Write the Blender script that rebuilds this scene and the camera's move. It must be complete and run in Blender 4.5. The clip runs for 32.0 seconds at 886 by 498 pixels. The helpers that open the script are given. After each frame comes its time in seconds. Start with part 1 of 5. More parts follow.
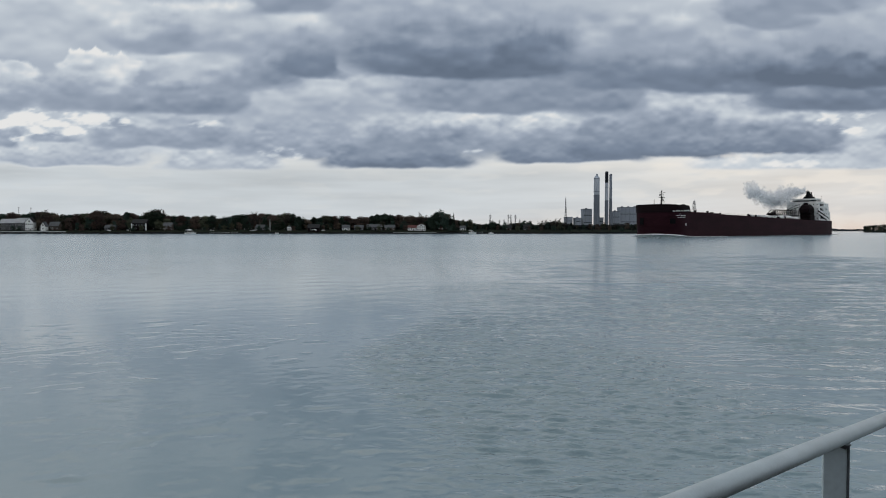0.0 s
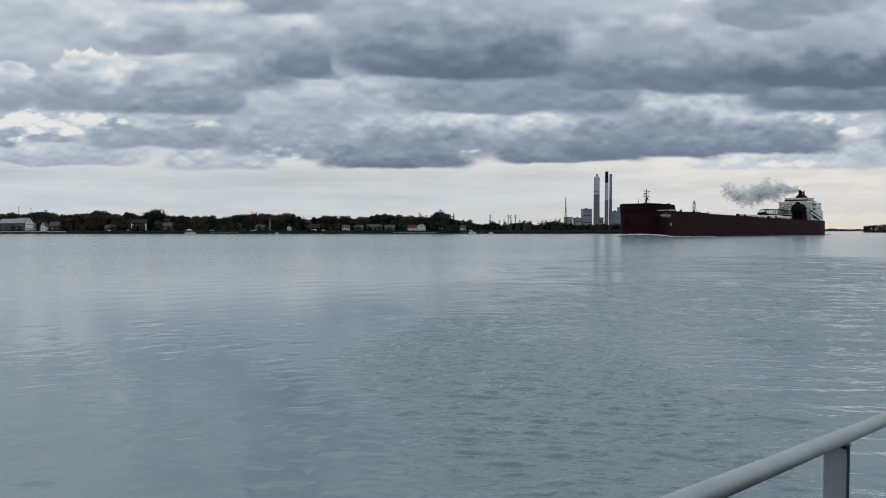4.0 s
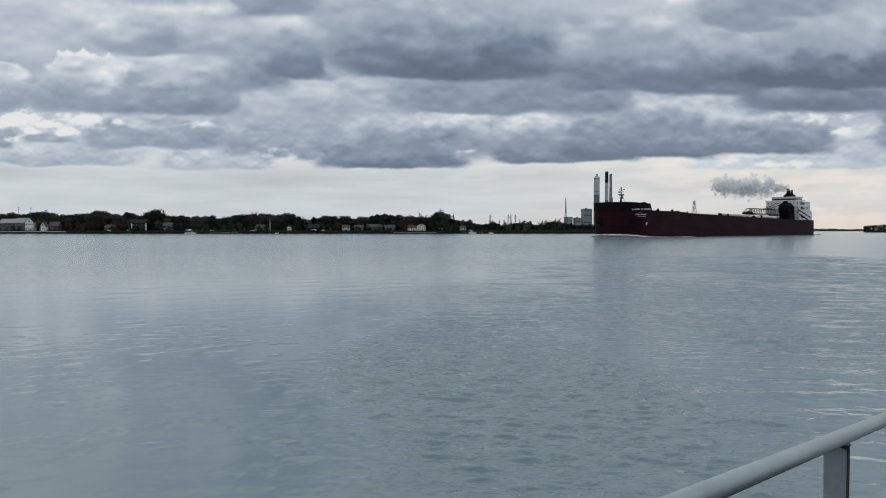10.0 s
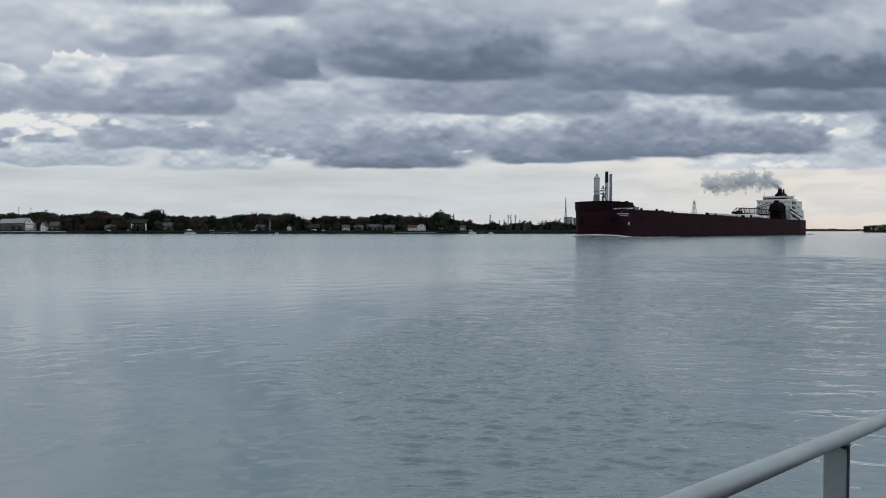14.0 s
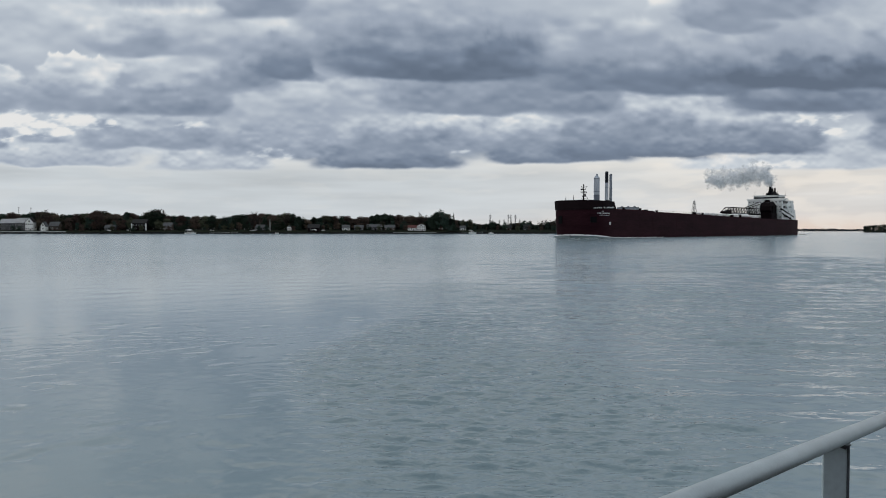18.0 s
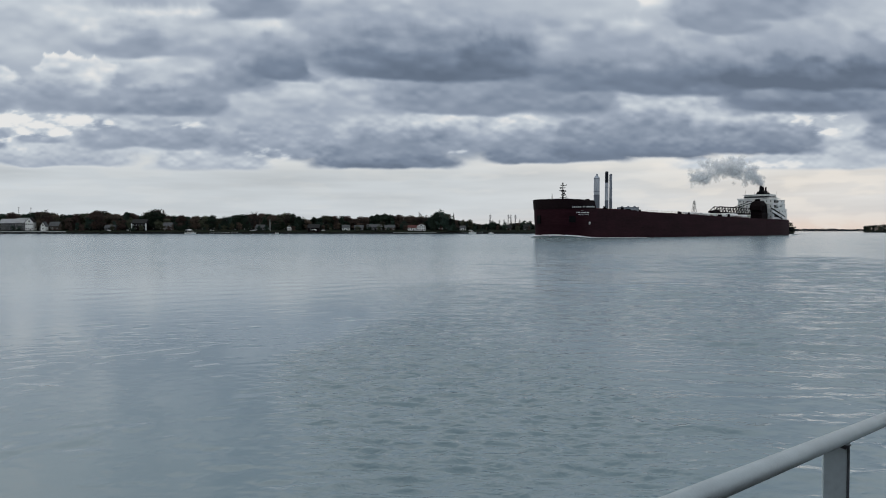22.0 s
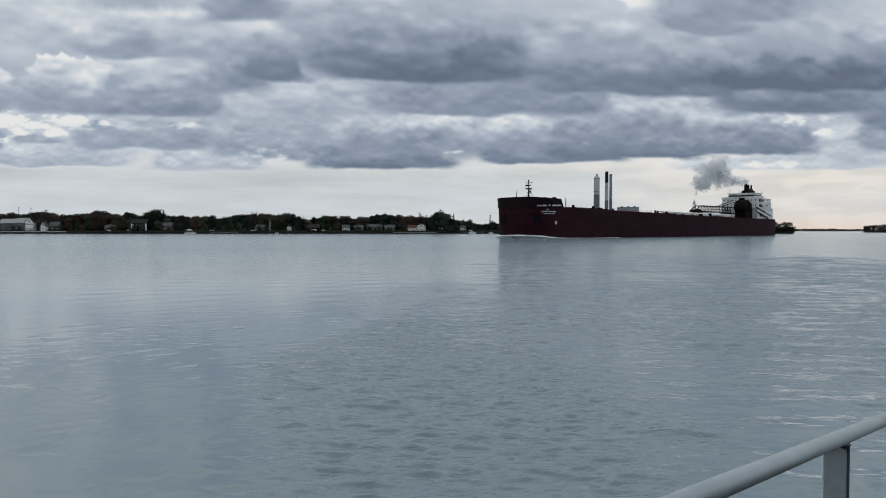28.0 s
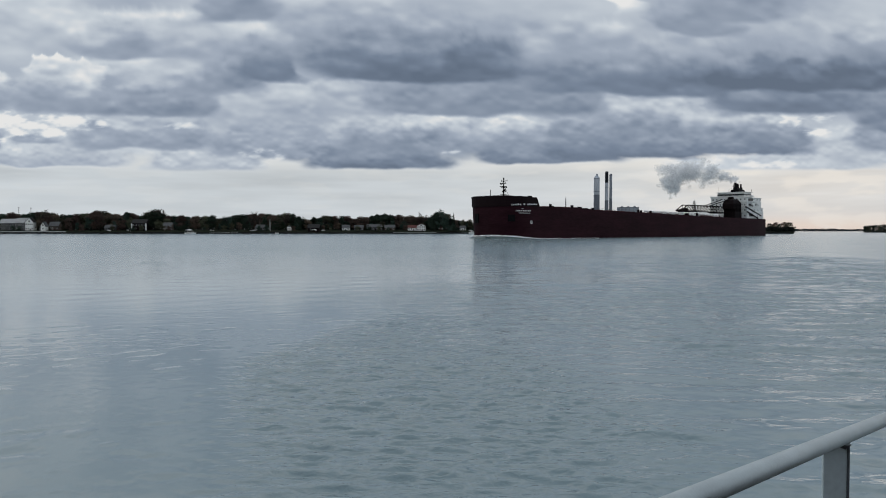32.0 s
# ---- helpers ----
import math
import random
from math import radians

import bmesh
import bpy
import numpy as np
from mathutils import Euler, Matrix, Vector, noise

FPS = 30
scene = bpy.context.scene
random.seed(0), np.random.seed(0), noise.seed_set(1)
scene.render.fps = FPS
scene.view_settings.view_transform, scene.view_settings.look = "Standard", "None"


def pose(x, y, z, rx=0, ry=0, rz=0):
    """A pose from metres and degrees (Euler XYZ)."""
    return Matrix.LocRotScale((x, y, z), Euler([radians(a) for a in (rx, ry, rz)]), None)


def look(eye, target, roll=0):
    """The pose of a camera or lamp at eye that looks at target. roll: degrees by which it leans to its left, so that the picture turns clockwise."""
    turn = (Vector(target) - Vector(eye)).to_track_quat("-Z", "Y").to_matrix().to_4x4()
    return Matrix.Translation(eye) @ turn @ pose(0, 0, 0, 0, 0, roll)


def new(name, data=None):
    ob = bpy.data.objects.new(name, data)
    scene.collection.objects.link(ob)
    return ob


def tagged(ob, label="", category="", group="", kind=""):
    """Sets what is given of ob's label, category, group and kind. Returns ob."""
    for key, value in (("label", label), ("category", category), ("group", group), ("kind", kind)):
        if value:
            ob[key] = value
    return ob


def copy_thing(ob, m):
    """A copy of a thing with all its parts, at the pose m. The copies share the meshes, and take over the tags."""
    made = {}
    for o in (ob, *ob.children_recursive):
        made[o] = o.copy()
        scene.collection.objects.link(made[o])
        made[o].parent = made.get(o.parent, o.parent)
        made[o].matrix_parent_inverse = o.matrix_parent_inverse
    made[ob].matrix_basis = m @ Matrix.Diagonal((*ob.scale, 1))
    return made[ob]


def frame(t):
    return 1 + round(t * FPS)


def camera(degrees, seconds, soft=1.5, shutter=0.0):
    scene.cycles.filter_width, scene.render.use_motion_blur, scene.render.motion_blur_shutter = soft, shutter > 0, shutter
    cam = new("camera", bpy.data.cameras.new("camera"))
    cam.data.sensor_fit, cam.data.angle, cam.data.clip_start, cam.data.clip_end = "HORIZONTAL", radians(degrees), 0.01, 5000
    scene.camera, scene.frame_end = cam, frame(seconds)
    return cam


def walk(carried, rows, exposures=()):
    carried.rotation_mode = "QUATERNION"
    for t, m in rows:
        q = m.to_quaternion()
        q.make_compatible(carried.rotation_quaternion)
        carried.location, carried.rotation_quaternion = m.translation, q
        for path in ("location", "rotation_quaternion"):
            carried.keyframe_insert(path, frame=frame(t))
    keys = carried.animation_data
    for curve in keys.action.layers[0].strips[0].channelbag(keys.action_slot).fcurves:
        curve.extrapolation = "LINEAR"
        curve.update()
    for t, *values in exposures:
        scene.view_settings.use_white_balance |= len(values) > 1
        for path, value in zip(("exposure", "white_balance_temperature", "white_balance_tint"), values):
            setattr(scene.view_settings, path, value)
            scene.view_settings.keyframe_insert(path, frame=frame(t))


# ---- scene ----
cam = camera(64.0, 32.0, soft=1.0)
CAM_Z = 4.1
PITCH = -1.515
walk(cam, [(0.0, pose(0, 0, CAM_Z, 90 + PITCH, 0, 0)), (32.0, pose(0, 0, CAM_Z, 90 + PITCH, 0, 0))])

# ---- world and sun: overcast, the sun low behind the cloud over the far bank ----
SUN_AZ, SUN_EL = 28.0, 9.0      # degrees clockwise from the view, degrees up
world = bpy.data.worlds.new("overcast_sky")
scene.world = world
world.use_nodes = True
wn = world.node_tree.nodes
sky = wn.new("ShaderNodeTexSky")
sky.sky_type = "NISHITA"
sky.sun_disc = False
sky.sun_elevation = radians(SUN_EL)
sky.sun_rotation = radians(SUN_AZ)
sky.air_density, sky.dust_density = 1.2, 3.0
wn["Background"].inputs["Strength"].default_value = 0.06
world.node_tree.links.new(sky.outputs["Color"], wn["Background"].inputs["Color"])

sun = new("sun", bpy.data.lights.new("sun", "SUN"))
sun.data.energy = 0.55
sun.data.angle = radians(14)
sun.data.color = (1.0, 0.93, 0.84)
sun_dir = Vector((math.sin(radians(SUN_AZ)) * math.cos(radians(SUN_EL)), math.cos(radians(SUN_AZ)) * math.cos(radians(SUN_EL)), math.sin(radians(SUN_EL))))
sun.matrix_basis = look(sun_dir * 1000, (0, 0, 0))


# ---- materials ----
def srgb(r, g, b):
    return tuple((c / 12.92 if c <= 0.04045 else ((c + 0.055) / 1.055) ** 2.4) for c in (r / 255, g / 255, b / 255))


def nodes_of(name):
    m = bpy.data.materials.new(name)
    m.use_nodes = True
    return m, m.node_tree.nodes, m.node_tree.links


def surface(name, col, rough=0.6, metal=0.0, vary=0.25, grain=4.0, stain=0.3, bump=0.1, streak=1.0, per_object=0.0, spec=0.4):
    """A painted, metal, wood or plant surface: fine grain and larger stains over a base colour."""
    m, n, l = nodes_of(name)
    p = n["Principled BSDF"]
    p.inputs["Roughness"].default_value = rough
    p.inputs["Metallic"].default_value = metal
    p.inputs["Specular IOR Level"].default_value = spec
    co = n.new("ShaderNodeTexCoord")
    mp = n.new("ShaderNodeMapping")
    mp.inputs["Scale"].default_value = (1, 1, streak)
    l.new(co.outputs["Object"], mp.inputs["Vector"])
    fine = n.new("ShaderNodeTexNoise")
    fine.inputs["Scale"].default_value = grain
    fine.inputs["Detail"].default_value = 5
    big = n.new("ShaderNodeTexNoise")
    big.inputs["Scale"].default_value = stain
    big.inputs["Detail"].default_value = 3
    l.new(mp.outputs["Vector"], fine.inputs["Vector"])
    l.new(mp.outputs["Vector"], big.inputs["Vector"])
    add = n.new("ShaderNodeMath")
    add.operation = "ADD"
    l.new(fine.outputs["Fac"], add.inputs[0])
    l.new(big.outputs["Fac"], add.inputs[1])
    ramp = n.new("ShaderNodeValToRGB")
    ramp.color_ramp.elements[0].position, ramp.color_ramp.elements[1].position = 0.32, 0.68
    ramp.color_ramp.elements[0].color = (*[c * (1 - vary) for c in col], 1)
    ramp.color_ramp.elements[1].color = (*[min(1, c * (1 + vary)) for c in col], 1)
    half = n.new("ShaderNodeMath")
    half.operation = "MULTIPLY"
    half.inputs[1].default_value = 0.5
    l.new(add.outputs[0], half.inputs[0])
    l.new(half.outputs[0], ramp.inputs["Fac"])
    last = ramp.outputs["Color"]
    if per_object:
        info = n.new("ShaderNodeObjectInfo")
        hsv = n.new("ShaderNodeHueSaturation")
        mr = n.new("ShaderNodeMapRange")
        mr.inputs["To Min"].default_value, mr.inputs["To Max"].default_value = 1 - per_object, 1 + per_object
        mh = n.new("ShaderNodeMapRange")
        mh.inputs["To Min"].default_value, mh.inputs["To Max"].default_value = 0.5 - per_object * 0.09, 0.5 + per_object * 0.07
        l.new(info.outputs["Random"], mr.inputs["Value"])
        l.new(info.outputs["Random"], mh.inputs["Value"])
        l.new(mr.outputs["Result"], hsv.inputs["Value"])
        l.new(mh.outputs["Result"], hsv.inputs["Hue"])
        l.new(last, hsv.inputs["Color"])
        last = hsv.outputs["Color"]
    l.new(last, p.inputs["Base Color"])
    if bump:
        b = n.new("ShaderNodeBump")
        b.inputs["Strength"].default_value = bump
        b.inputs["Distance"].default_value = 0.05
        l.new(fine.outputs["Fac"], b.inputs["Height"])
        l.new(b.outputs["Normal"], p.inputs["Normal"])
    return m


def glow_by_attribute(name):
    """Cloud or clear sky: its light comes from the tint stored on the sheet, and thin places let the sky behind through."""
    m, n, l = nodes_of(name)
    n.remove(n["Principled BSDF"])
    tint = n.new("ShaderNodeAttribute")
    tint.attribute_name = "sky_tint"
    cover = n.new("ShaderNodeAttribute")
    cover.attribute_name = "sky_cover"
    em = n.new("ShaderNodeEmission")
    tr = n.new("ShaderNodeBsdfTransparent")
    mix = n.new("ShaderNodeMixShader")
    l.new(tint.outputs["Color"], em.inputs["Color"])
    l.new(cover.outputs["Fac"], mix.inputs["Fac"])
    l.new(tr.outputs[0], mix.inputs[1])
    l.new(em.outputs[0], mix.inputs[2])
    l.new(mix.outputs[0], n["Material Output"].inputs["Surface"])
    m.cycles.emission_sampling = "NONE"
    return m


def water_surface():
    m, n, l = nodes_of("river_water")
    p = n["Principled BSDF"]
    p.inputs["Base Color"].default_value = (0.212, 0.296, 0.318, 1)
    p.inputs["IOR"].default_value = 1.52
    co = n.new("ShaderNodeTexCoord")

    def wave(scale, sx, sy, detail, turn, ridged=False):
        mp = n.new("ShaderNodeMapping")
        mp.inputs["Scale"].default_value = (sx, sy, 1)
        mp.inputs["Rotation"].default_value = (0, 0, radians(turn))
        t = n.new("ShaderNodeTexNoise")
        t.inputs["Scale"].default_value = scale
        t.inputs["Detail"].default_value = detail
        t.inputs["Distortion"].default_value = 0.6
        if ridged:
            t.noise_type = "RIDGED_MULTIFRACTAL"
            t.normalize = True
        l.new(co.outputs["Object"], mp.inputs["Vector"])
        l.new(mp.outputs["Vector"], t.inputs["Vector"])
        return t.outputs["Fac"]
    patches = n.new("ShaderNodeAttribute")
    patches.attribute_name = "ripple"
    mottle = n.new("ShaderNodeMath")
    mottle.operation = "MULTIPLY_ADD"
    l.new(wave(0.09, 0.9, 0.7, 3, 20), mottle.inputs[0])
    mottle.inputs[1].default_value = 1.1
    mottle.inputs[2].default_value = 0.45
    gust = n.new("ShaderNodeMath")
    gust.operation = "MULTIPLY"
    l.new(patches.outputs["Fac"], gust.inputs[0])
    l.new(mottle.outputs[0], gust.inputs[1])
    last = None
    for height, dist in ((wave(0.25, 0.45, 1.0, 2, 8), 0.05), (wave(0.9, 0.55, 1.0, 2, -12), 0.035), (wave(2.3, 0.75, 1.0, 2, 10, True), 0.04), (wave(5.0, 0.7, 1.0, 2, -8), 0.026), (wave(11.0, 0.7, 1.0, 2, 15), 0.005)):
        b = n.new("ShaderNodeBump")
        b.inputs["Distance"].default_value = dist
        l.new(height, b.inputs["Height"])
        l.new(gust.outputs[0], b.inputs["Strength"])
        if last:
            l.new(last, b.inputs["Normal"])
        last = b.outputs["Normal"]
    l.new(last, p.inputs["Normal"])
    # ripples too fine for the sheet spread the reflection more the farther out they lie
    away = n.new("ShaderNodeVectorMath")
    away.operation = "LENGTH"
    l.new(co.outputs["Object"], away.inputs[0])
    rough = n.new("ShaderNodeMapRange")
    rough.inputs["From Min"].default_value, rough.inputs["From Max"].default_value = 10, 150
    rough.inputs["To Min"].default_value, rough.inputs["To Max"].default_value = 0.08, 0.20
    l.new(away.outputs["Value"], rough.inputs["Value"])
    l.new(rough.outputs["Result"], p.inputs["Roughness"])
    return m


def smoke_surface():
    """Fine pale soot and steam: scatters light on both sides of each fleck."""
    m, n, l = nodes_of("pale_exhaust_smoke")
    n.remove(n["Principled BSDF"])
    d, t, mix = n.new("ShaderNodeBsdfDiffuse"), n.new("ShaderNodeBsdfTranslucent"), n.new("ShaderNodeMixShader")
    noise_node, ramp = n.new("ShaderNodeTexNoise"), n.new("ShaderNodeValToRGB")
    noise_node.inputs["Scale"].default_value = 0.25
    ramp.color_ramp.elements[0].color, ramp.color_ramp.elements[1].color = (0.96, 0.97, 0.98, 1), (0.985, 0.985, 0.99, 1)
    l.new(noise_node.outputs["Fac"], ramp.inputs["Fac"])
    l.new(ramp.outputs["Color"], d.inputs["Color"]); l.new(ramp.outputs["Color"], t.inputs["Color"])
    mix.inputs["Fac"].default_value = 0.7
    l.new(d.outputs[0], mix.inputs[1]); l.new(t.outputs[0], mix.inputs[2])
    thin, veil = n.new("ShaderNodeBsdfTransparent"), n.new("ShaderNodeMixShader")
    veil.inputs["Fac"].default_value = 0.5
    l.new(thin.outputs[0], veil.inputs[1]); l.new(mix.outputs[0], veil.inputs[2])
    l.new(veil.outputs[0], n["Material Output"].inputs["Surface"])
    return m


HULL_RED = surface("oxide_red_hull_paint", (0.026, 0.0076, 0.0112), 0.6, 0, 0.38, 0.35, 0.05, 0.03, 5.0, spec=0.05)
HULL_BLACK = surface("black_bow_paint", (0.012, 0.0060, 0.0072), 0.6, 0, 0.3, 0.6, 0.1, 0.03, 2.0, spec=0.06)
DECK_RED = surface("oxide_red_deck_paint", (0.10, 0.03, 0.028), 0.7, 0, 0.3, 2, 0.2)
SHIP_WHITE = surface("ship_white_paint", (0.78, 0.78, 0.76), 0.45, 0, 0.08, 1.5, 0.15, 0.03, 0.3)
SHIP_DARK = surface("dark_brown_steel", (0.010, 0.0065, 0.0075), 0.7, 0.0, 0.3, 2, 0.3, spec=0.05)
BLACK_STEEL = surface("black_steel", (0.006, 0.006, 0.007), 0.7, 0.0, 0.2, 3, 0.5, spec=0.06)
MARKING = surface("white_lettering_paint", (0.75, 0.74, 0.72), 0.5, 0, 0.1, 2, 0.4, 0)
GLASS_DARK = surface("dark_window_glass", (0.012, 0.015, 0.018), 0.08, 0, 0.1, 1, 0.5, 0)
# darker than the river water: the swell's dark reflection is in the colour
WAVE_DARK = surface("reflection_dark_bow_swell", (0.10, 0.14, 0.145), 0.12, 0, 0.2, 1.5, 0.3, 0.3, spec=0.5)
FOAM = surface("white_foam", (0.88, 0.90, 0.91), 0.8, 0, 0.2, 3, 0.6, 0.3)
ALU = surface("dull_galvanised_pipe", (0.50, 0.555, 0.565), 0.46, 0.4, 0.10, 140, 9, 0.0, spec=0.2)
ALU_DULL = surface("dull_aluminium_plate", (0.74, 0.83, 0.83), 0.5, 0.1, 0.10, 40, 5, 0.03)
# dark colour for the post's shaded edge and the shadow under the rail
POST_SHADE = surface("shade_dark_post_metal", (0.17, 0.178, 0.185), 0.5, 0.4, 0.2, 40, 6, 0.05)
# kept very dark so the rail's underside picks up little light
CONCRETE = surface("darkened_concrete", (0.04, 0.04, 0.04), 0.85, 0, 0.2, 0.8, 0.05, 0.1)
# power station colours are lightened in place of distance haze
CONCRETE_PALE = surface("hazed_pale_concrete", (0.86, 0.86, 0.85), 0.85, 0, 0.1, 0.3, 0.02, 0.05)
CONCRETE_DARK = surface("hazed_grey_concrete", (0.30, 0.31, 0.325), 0.85, 0, 0.12, 0.3, 0.02, 0.05)
CHIMNEY_BLACK = surface("soot_black_chimney_band", (0.035, 0.037, 0.042), 0.8, 0, 0.1, 0.3, 0.02, 0.05)
CLADDING = surface("hazed_grey_blue_cladding", (0.5, 0.515, 0.53), 0.7, 0.0, 0.12, 0.4, 0.03, 0.05, 0.1)
GRASS = surface("autumn_lawn", (0.015, 0.020, 0.011), 0.95, 0, 0.35, 0.6, 0.03, 0.1, spec=0.08)
SEAWALL_MAT = surface("grey_seawall", (0.018, 0.019, 0.020), 0.9, 0, 0.35, 0.7, 0.04, 0.2, spec=0.08)
PALE_WALL = surface("pale_concrete_seawall", (0.48, 0.49, 0.48), 0.9, 0, 0.2, 0.7, 0.06, 0.1)
BARK = surface("grey_brown_bark", (0.03, 0.025, 0.022), 0.95, 0, 0.3, 3, 0.6, 0.2)
LEAF_GREEN = surface("dull_green_leaves", (0.029, 0.047, 0.034), 0.8, 0, 0.35, 0.5, 0.12, 0, per_object=0.55, spec=0.12)
LEAF_OLIVE = surface("olive_yellow_leaves", (0.068, 0.070, 0.046), 0.8, 0, 0.35, 0.5, 0.12, 0, per_object=0.5, spec=0.12)
LEAF_RUST = surface("rust_brown_autumn_leaves", (0.090, 0.066, 0.053), 0.8, 0, 0.35, 0.5, 0.12, 0, per_object=0.3, spec=0.12)
LEAF_GREY = surface("grey_brown_thinning_leaves", (0.050, 0.053, 0.052), 0.85, 0, 0.4, 0.5, 0.03, 0, spec=0.12)
LEAF_DARK = surface("dark_conifer_and_backing_leaves", (0.014, 0.018, 0.015), 0.85, 0, 0.3, 0.5, 0.12, 0, per_object=0.2, spec=0.12)
HOUSE_WHITE = surface("white_clapboard", (0.80, 0.81, 0.80), 0.7, 0, 0.1, 2, 0.3, 0.05, 3)
HOUSE_GREY = surface("grey_siding", (0.07, 0.074, 0.078), 0.7, 0, 0.12, 2, 0.3, 0.05, 3)
HOUSE_TAN = surface("tan_brick", (0.075, 0.06, 0.05), 0.8, 0, 0.2, 3, 0.4, 0.1)
ROOF_PALE = surface("pale_shingle_roof", (0.36, 0.37, 0.38), 0.85, 0, 0.25, 2, 0.3, 0.2)
ROOF_GREY = surface("grey_shingle_roof", (0.09, 0.094, 0.098), 0.85, 0, 0.25, 2, 0.3, 0.2)
ROOF_DARK = surface("dark_shingle_roof", (0.02, 0.02, 0.02), 0.85, 0, 0.25, 2, 0.3, 0.2)
ROOF_RED = surface("faded_red_roof", (0.13, 0.05, 0.042), 0.85, 0, 0.25, 2, 0.3, 0.2)
LATTICE = surface("galvanised_lattice_steel", (0.16, 0.165, 0.17), 0.55, 0.4, 0.15, 1, 0.1, 0)
SMOKE = smoke_surface()
WATER = water_surface()
CLOUD = glow_by_attribute("cloud_deck_light")
CLEAR = glow_by_attribute("horizon_sky_light")
DISTANT = surface("distant_woods", (0.04, 0.05, 0.055), 0.95, 0, 0.3, 0.05, 0.01, 0)


# ---- building helpers ----
def empty(name, m, label="", category="", group="", kind=""):
    ob = new(name)
    ob.empty_display_size = 0.2
    ob.matrix_basis = m
    return tagged(ob, label, category, group, kind)


def mesh_from(name, bm, material, smooth=False):
    me = bpy.data.meshes.new(name)
    bm.normal_update()
    bm.to_mesh(me)
    bm.free()
    me.materials.append(material)
    if smooth:
        me.shade_smooth()
    return me


def part(name, bm, material, parent, label="", smooth=False):
    ob = new(name, mesh_from(name, bm, material, smooth))
    ob.parent = parent
    if label:
        ob["label"] = label
    return ob


def box(bm, x0, x1, y0, y1, z0, z1, bevel=0.0):
    r = bmesh.ops.create_cube(bm, size=1.0)
    for v in r["verts"]:
        v.co = Vector((x0 + (v.co.x + 0.5) * (x1 - x0), y0 + (v.co.y + 0.5) * (y1 - y0), z0 + (v.co.z + 0.5) * (z1 - z0)))
    if bevel:
        edges = {e for v in r["verts"] for e in v.link_edges}
        bmesh.ops.bevel(bm, geom=list(edges), offset=bevel, segments=1, affect="EDGES")
    return bm


def tube(bm, a, b, r0, r1=None, seg=8):
    """A round bar from a to b, tapered from r0 to r1."""
    a, b = Vector(a), Vector(b)
    r1 = r0 if r1 is None else r1
    d = b - a
    m = Matrix.Translation((a + b) / 2) @ d.to_track_quat("Z", "Y").to_matrix().to_4x4()
    bmesh.ops.create_cone(bm, cap_ends=True, segments=seg, radius1=r0, radius2=max(r1, 0.001), depth=d.length, matrix=m)
    return bm


def boxed(*args, bevel=0.0):
    return box(bmesh.new(), *args, bevel=bevel)


def tubed(a, b, r0, r1=None, seg=8):
    return tube(bmesh.new(), a, b, r0, r1, seg)


def loft(bm, rings, closed=True, cap=True):
    """Skin over rings of equal length."""
    vs = [[bm.verts.new(p) for p in ring] for ring in rings]
    k = len(rings[0])
    for i in range(len(vs) - 1):
        for j in range(k if closed else k - 1):
            bm.faces.new((vs[i][j], vs[i][(j + 1) % k], vs[i + 1][(j + 1) % k], vs[i + 1][j]))
    if cap:
        bm.faces.new(vs[0][::-1])
        bm.faces.new(vs[-1])
    return bm


# ---- sky: a cloud deck that drifts, and the bright band under its far edge ----
def lattice_noise(u, v, seed):
    """Smooth value noise on numpy arrays."""
    rng = np.random.RandomState(seed)
    tab = rng.rand(128, 128)
    iu, iv = np.floor(u).astype(int), np.floor(v).astype(int)
    fu, fv = u - iu, v - iv
    fu, fv = fu * fu * fu * (fu * (fu * 6 - 15) + 10), fv * fv * fv * (fv * (fv * 6 - 15) + 10)
    a, b = tab[iu % 128, iv % 128], tab[(iu + 1) % 128, iv % 128]
    c, d = tab[iu % 128, (iv + 1) % 128], tab[(iu + 1) % 128, (iv + 1) % 128]
    return (a * (1 - fu) + b * fu) * (1 - fv) + (c * (1 - fu) + d * fu) * fv


def turbulence(u, v, seed, octaves=5, gain=0.5, billow=False):
    total, amp, s = 0, 1.0, 0
    for i in range(octaves):
        x = lattice_noise(u * 2 ** i + 17 * i, v * 2 ** i + 31 * i, seed + i) - 0.5
        total = total + amp * (np.abs(x) * 2 - 0.5 if billow else x)
        s += amp
        amp *= gain
    return total / s * 2


def smooth(x):
    x = np.clip(x, 0, 1)
    return x * x * (3 - 2 * x)


SHADES = [(0.0, srgb(77, 91, 110)), (0.3, srgb(115, 129, 149)), (0.6, srgb(157, 168, 184)), (0.85, srgb(198, 206, 214)), (1.0, srgb(230, 230, 229))]


def shade_to_tint(s):
    xs = [a for a, _ in SHADES]
    return np.stack([np.interp(s, xs, [c[k] for _, c in SHADES]) for k in range(3)], axis=-1)


# cloud masses by bearing and height, far ones first:
# centre, half width, top line, base line, light at the top, light at the base, softness of the top, softness of the base
LOW_CLOUDS = [(130, 175, 254, 295, .76, .62, 10, 3), (385, 125, 257, 305, .80, .66, 10, 7), (14, 36, 229, 260, .62, .46, 8, 4), (100, 46, 235, 252, .66, .55, 6, 3), (285, 152, 203, 264, .72, .49, 5, 4),
              (560, 160, 204, 284, .70, .48, 22, 6), (700, 168, 240, 299, .58, .29, 18, 4), (690, 80, 198, 268, .76, .46, 12, 24), (800, 115, 198, 268, .84, .40, 8, 18), (1330, 150, 274, 302, .88, .80, 8, 6),
              (1480, 170, 260, 300, .84, .74, 8, 6)]
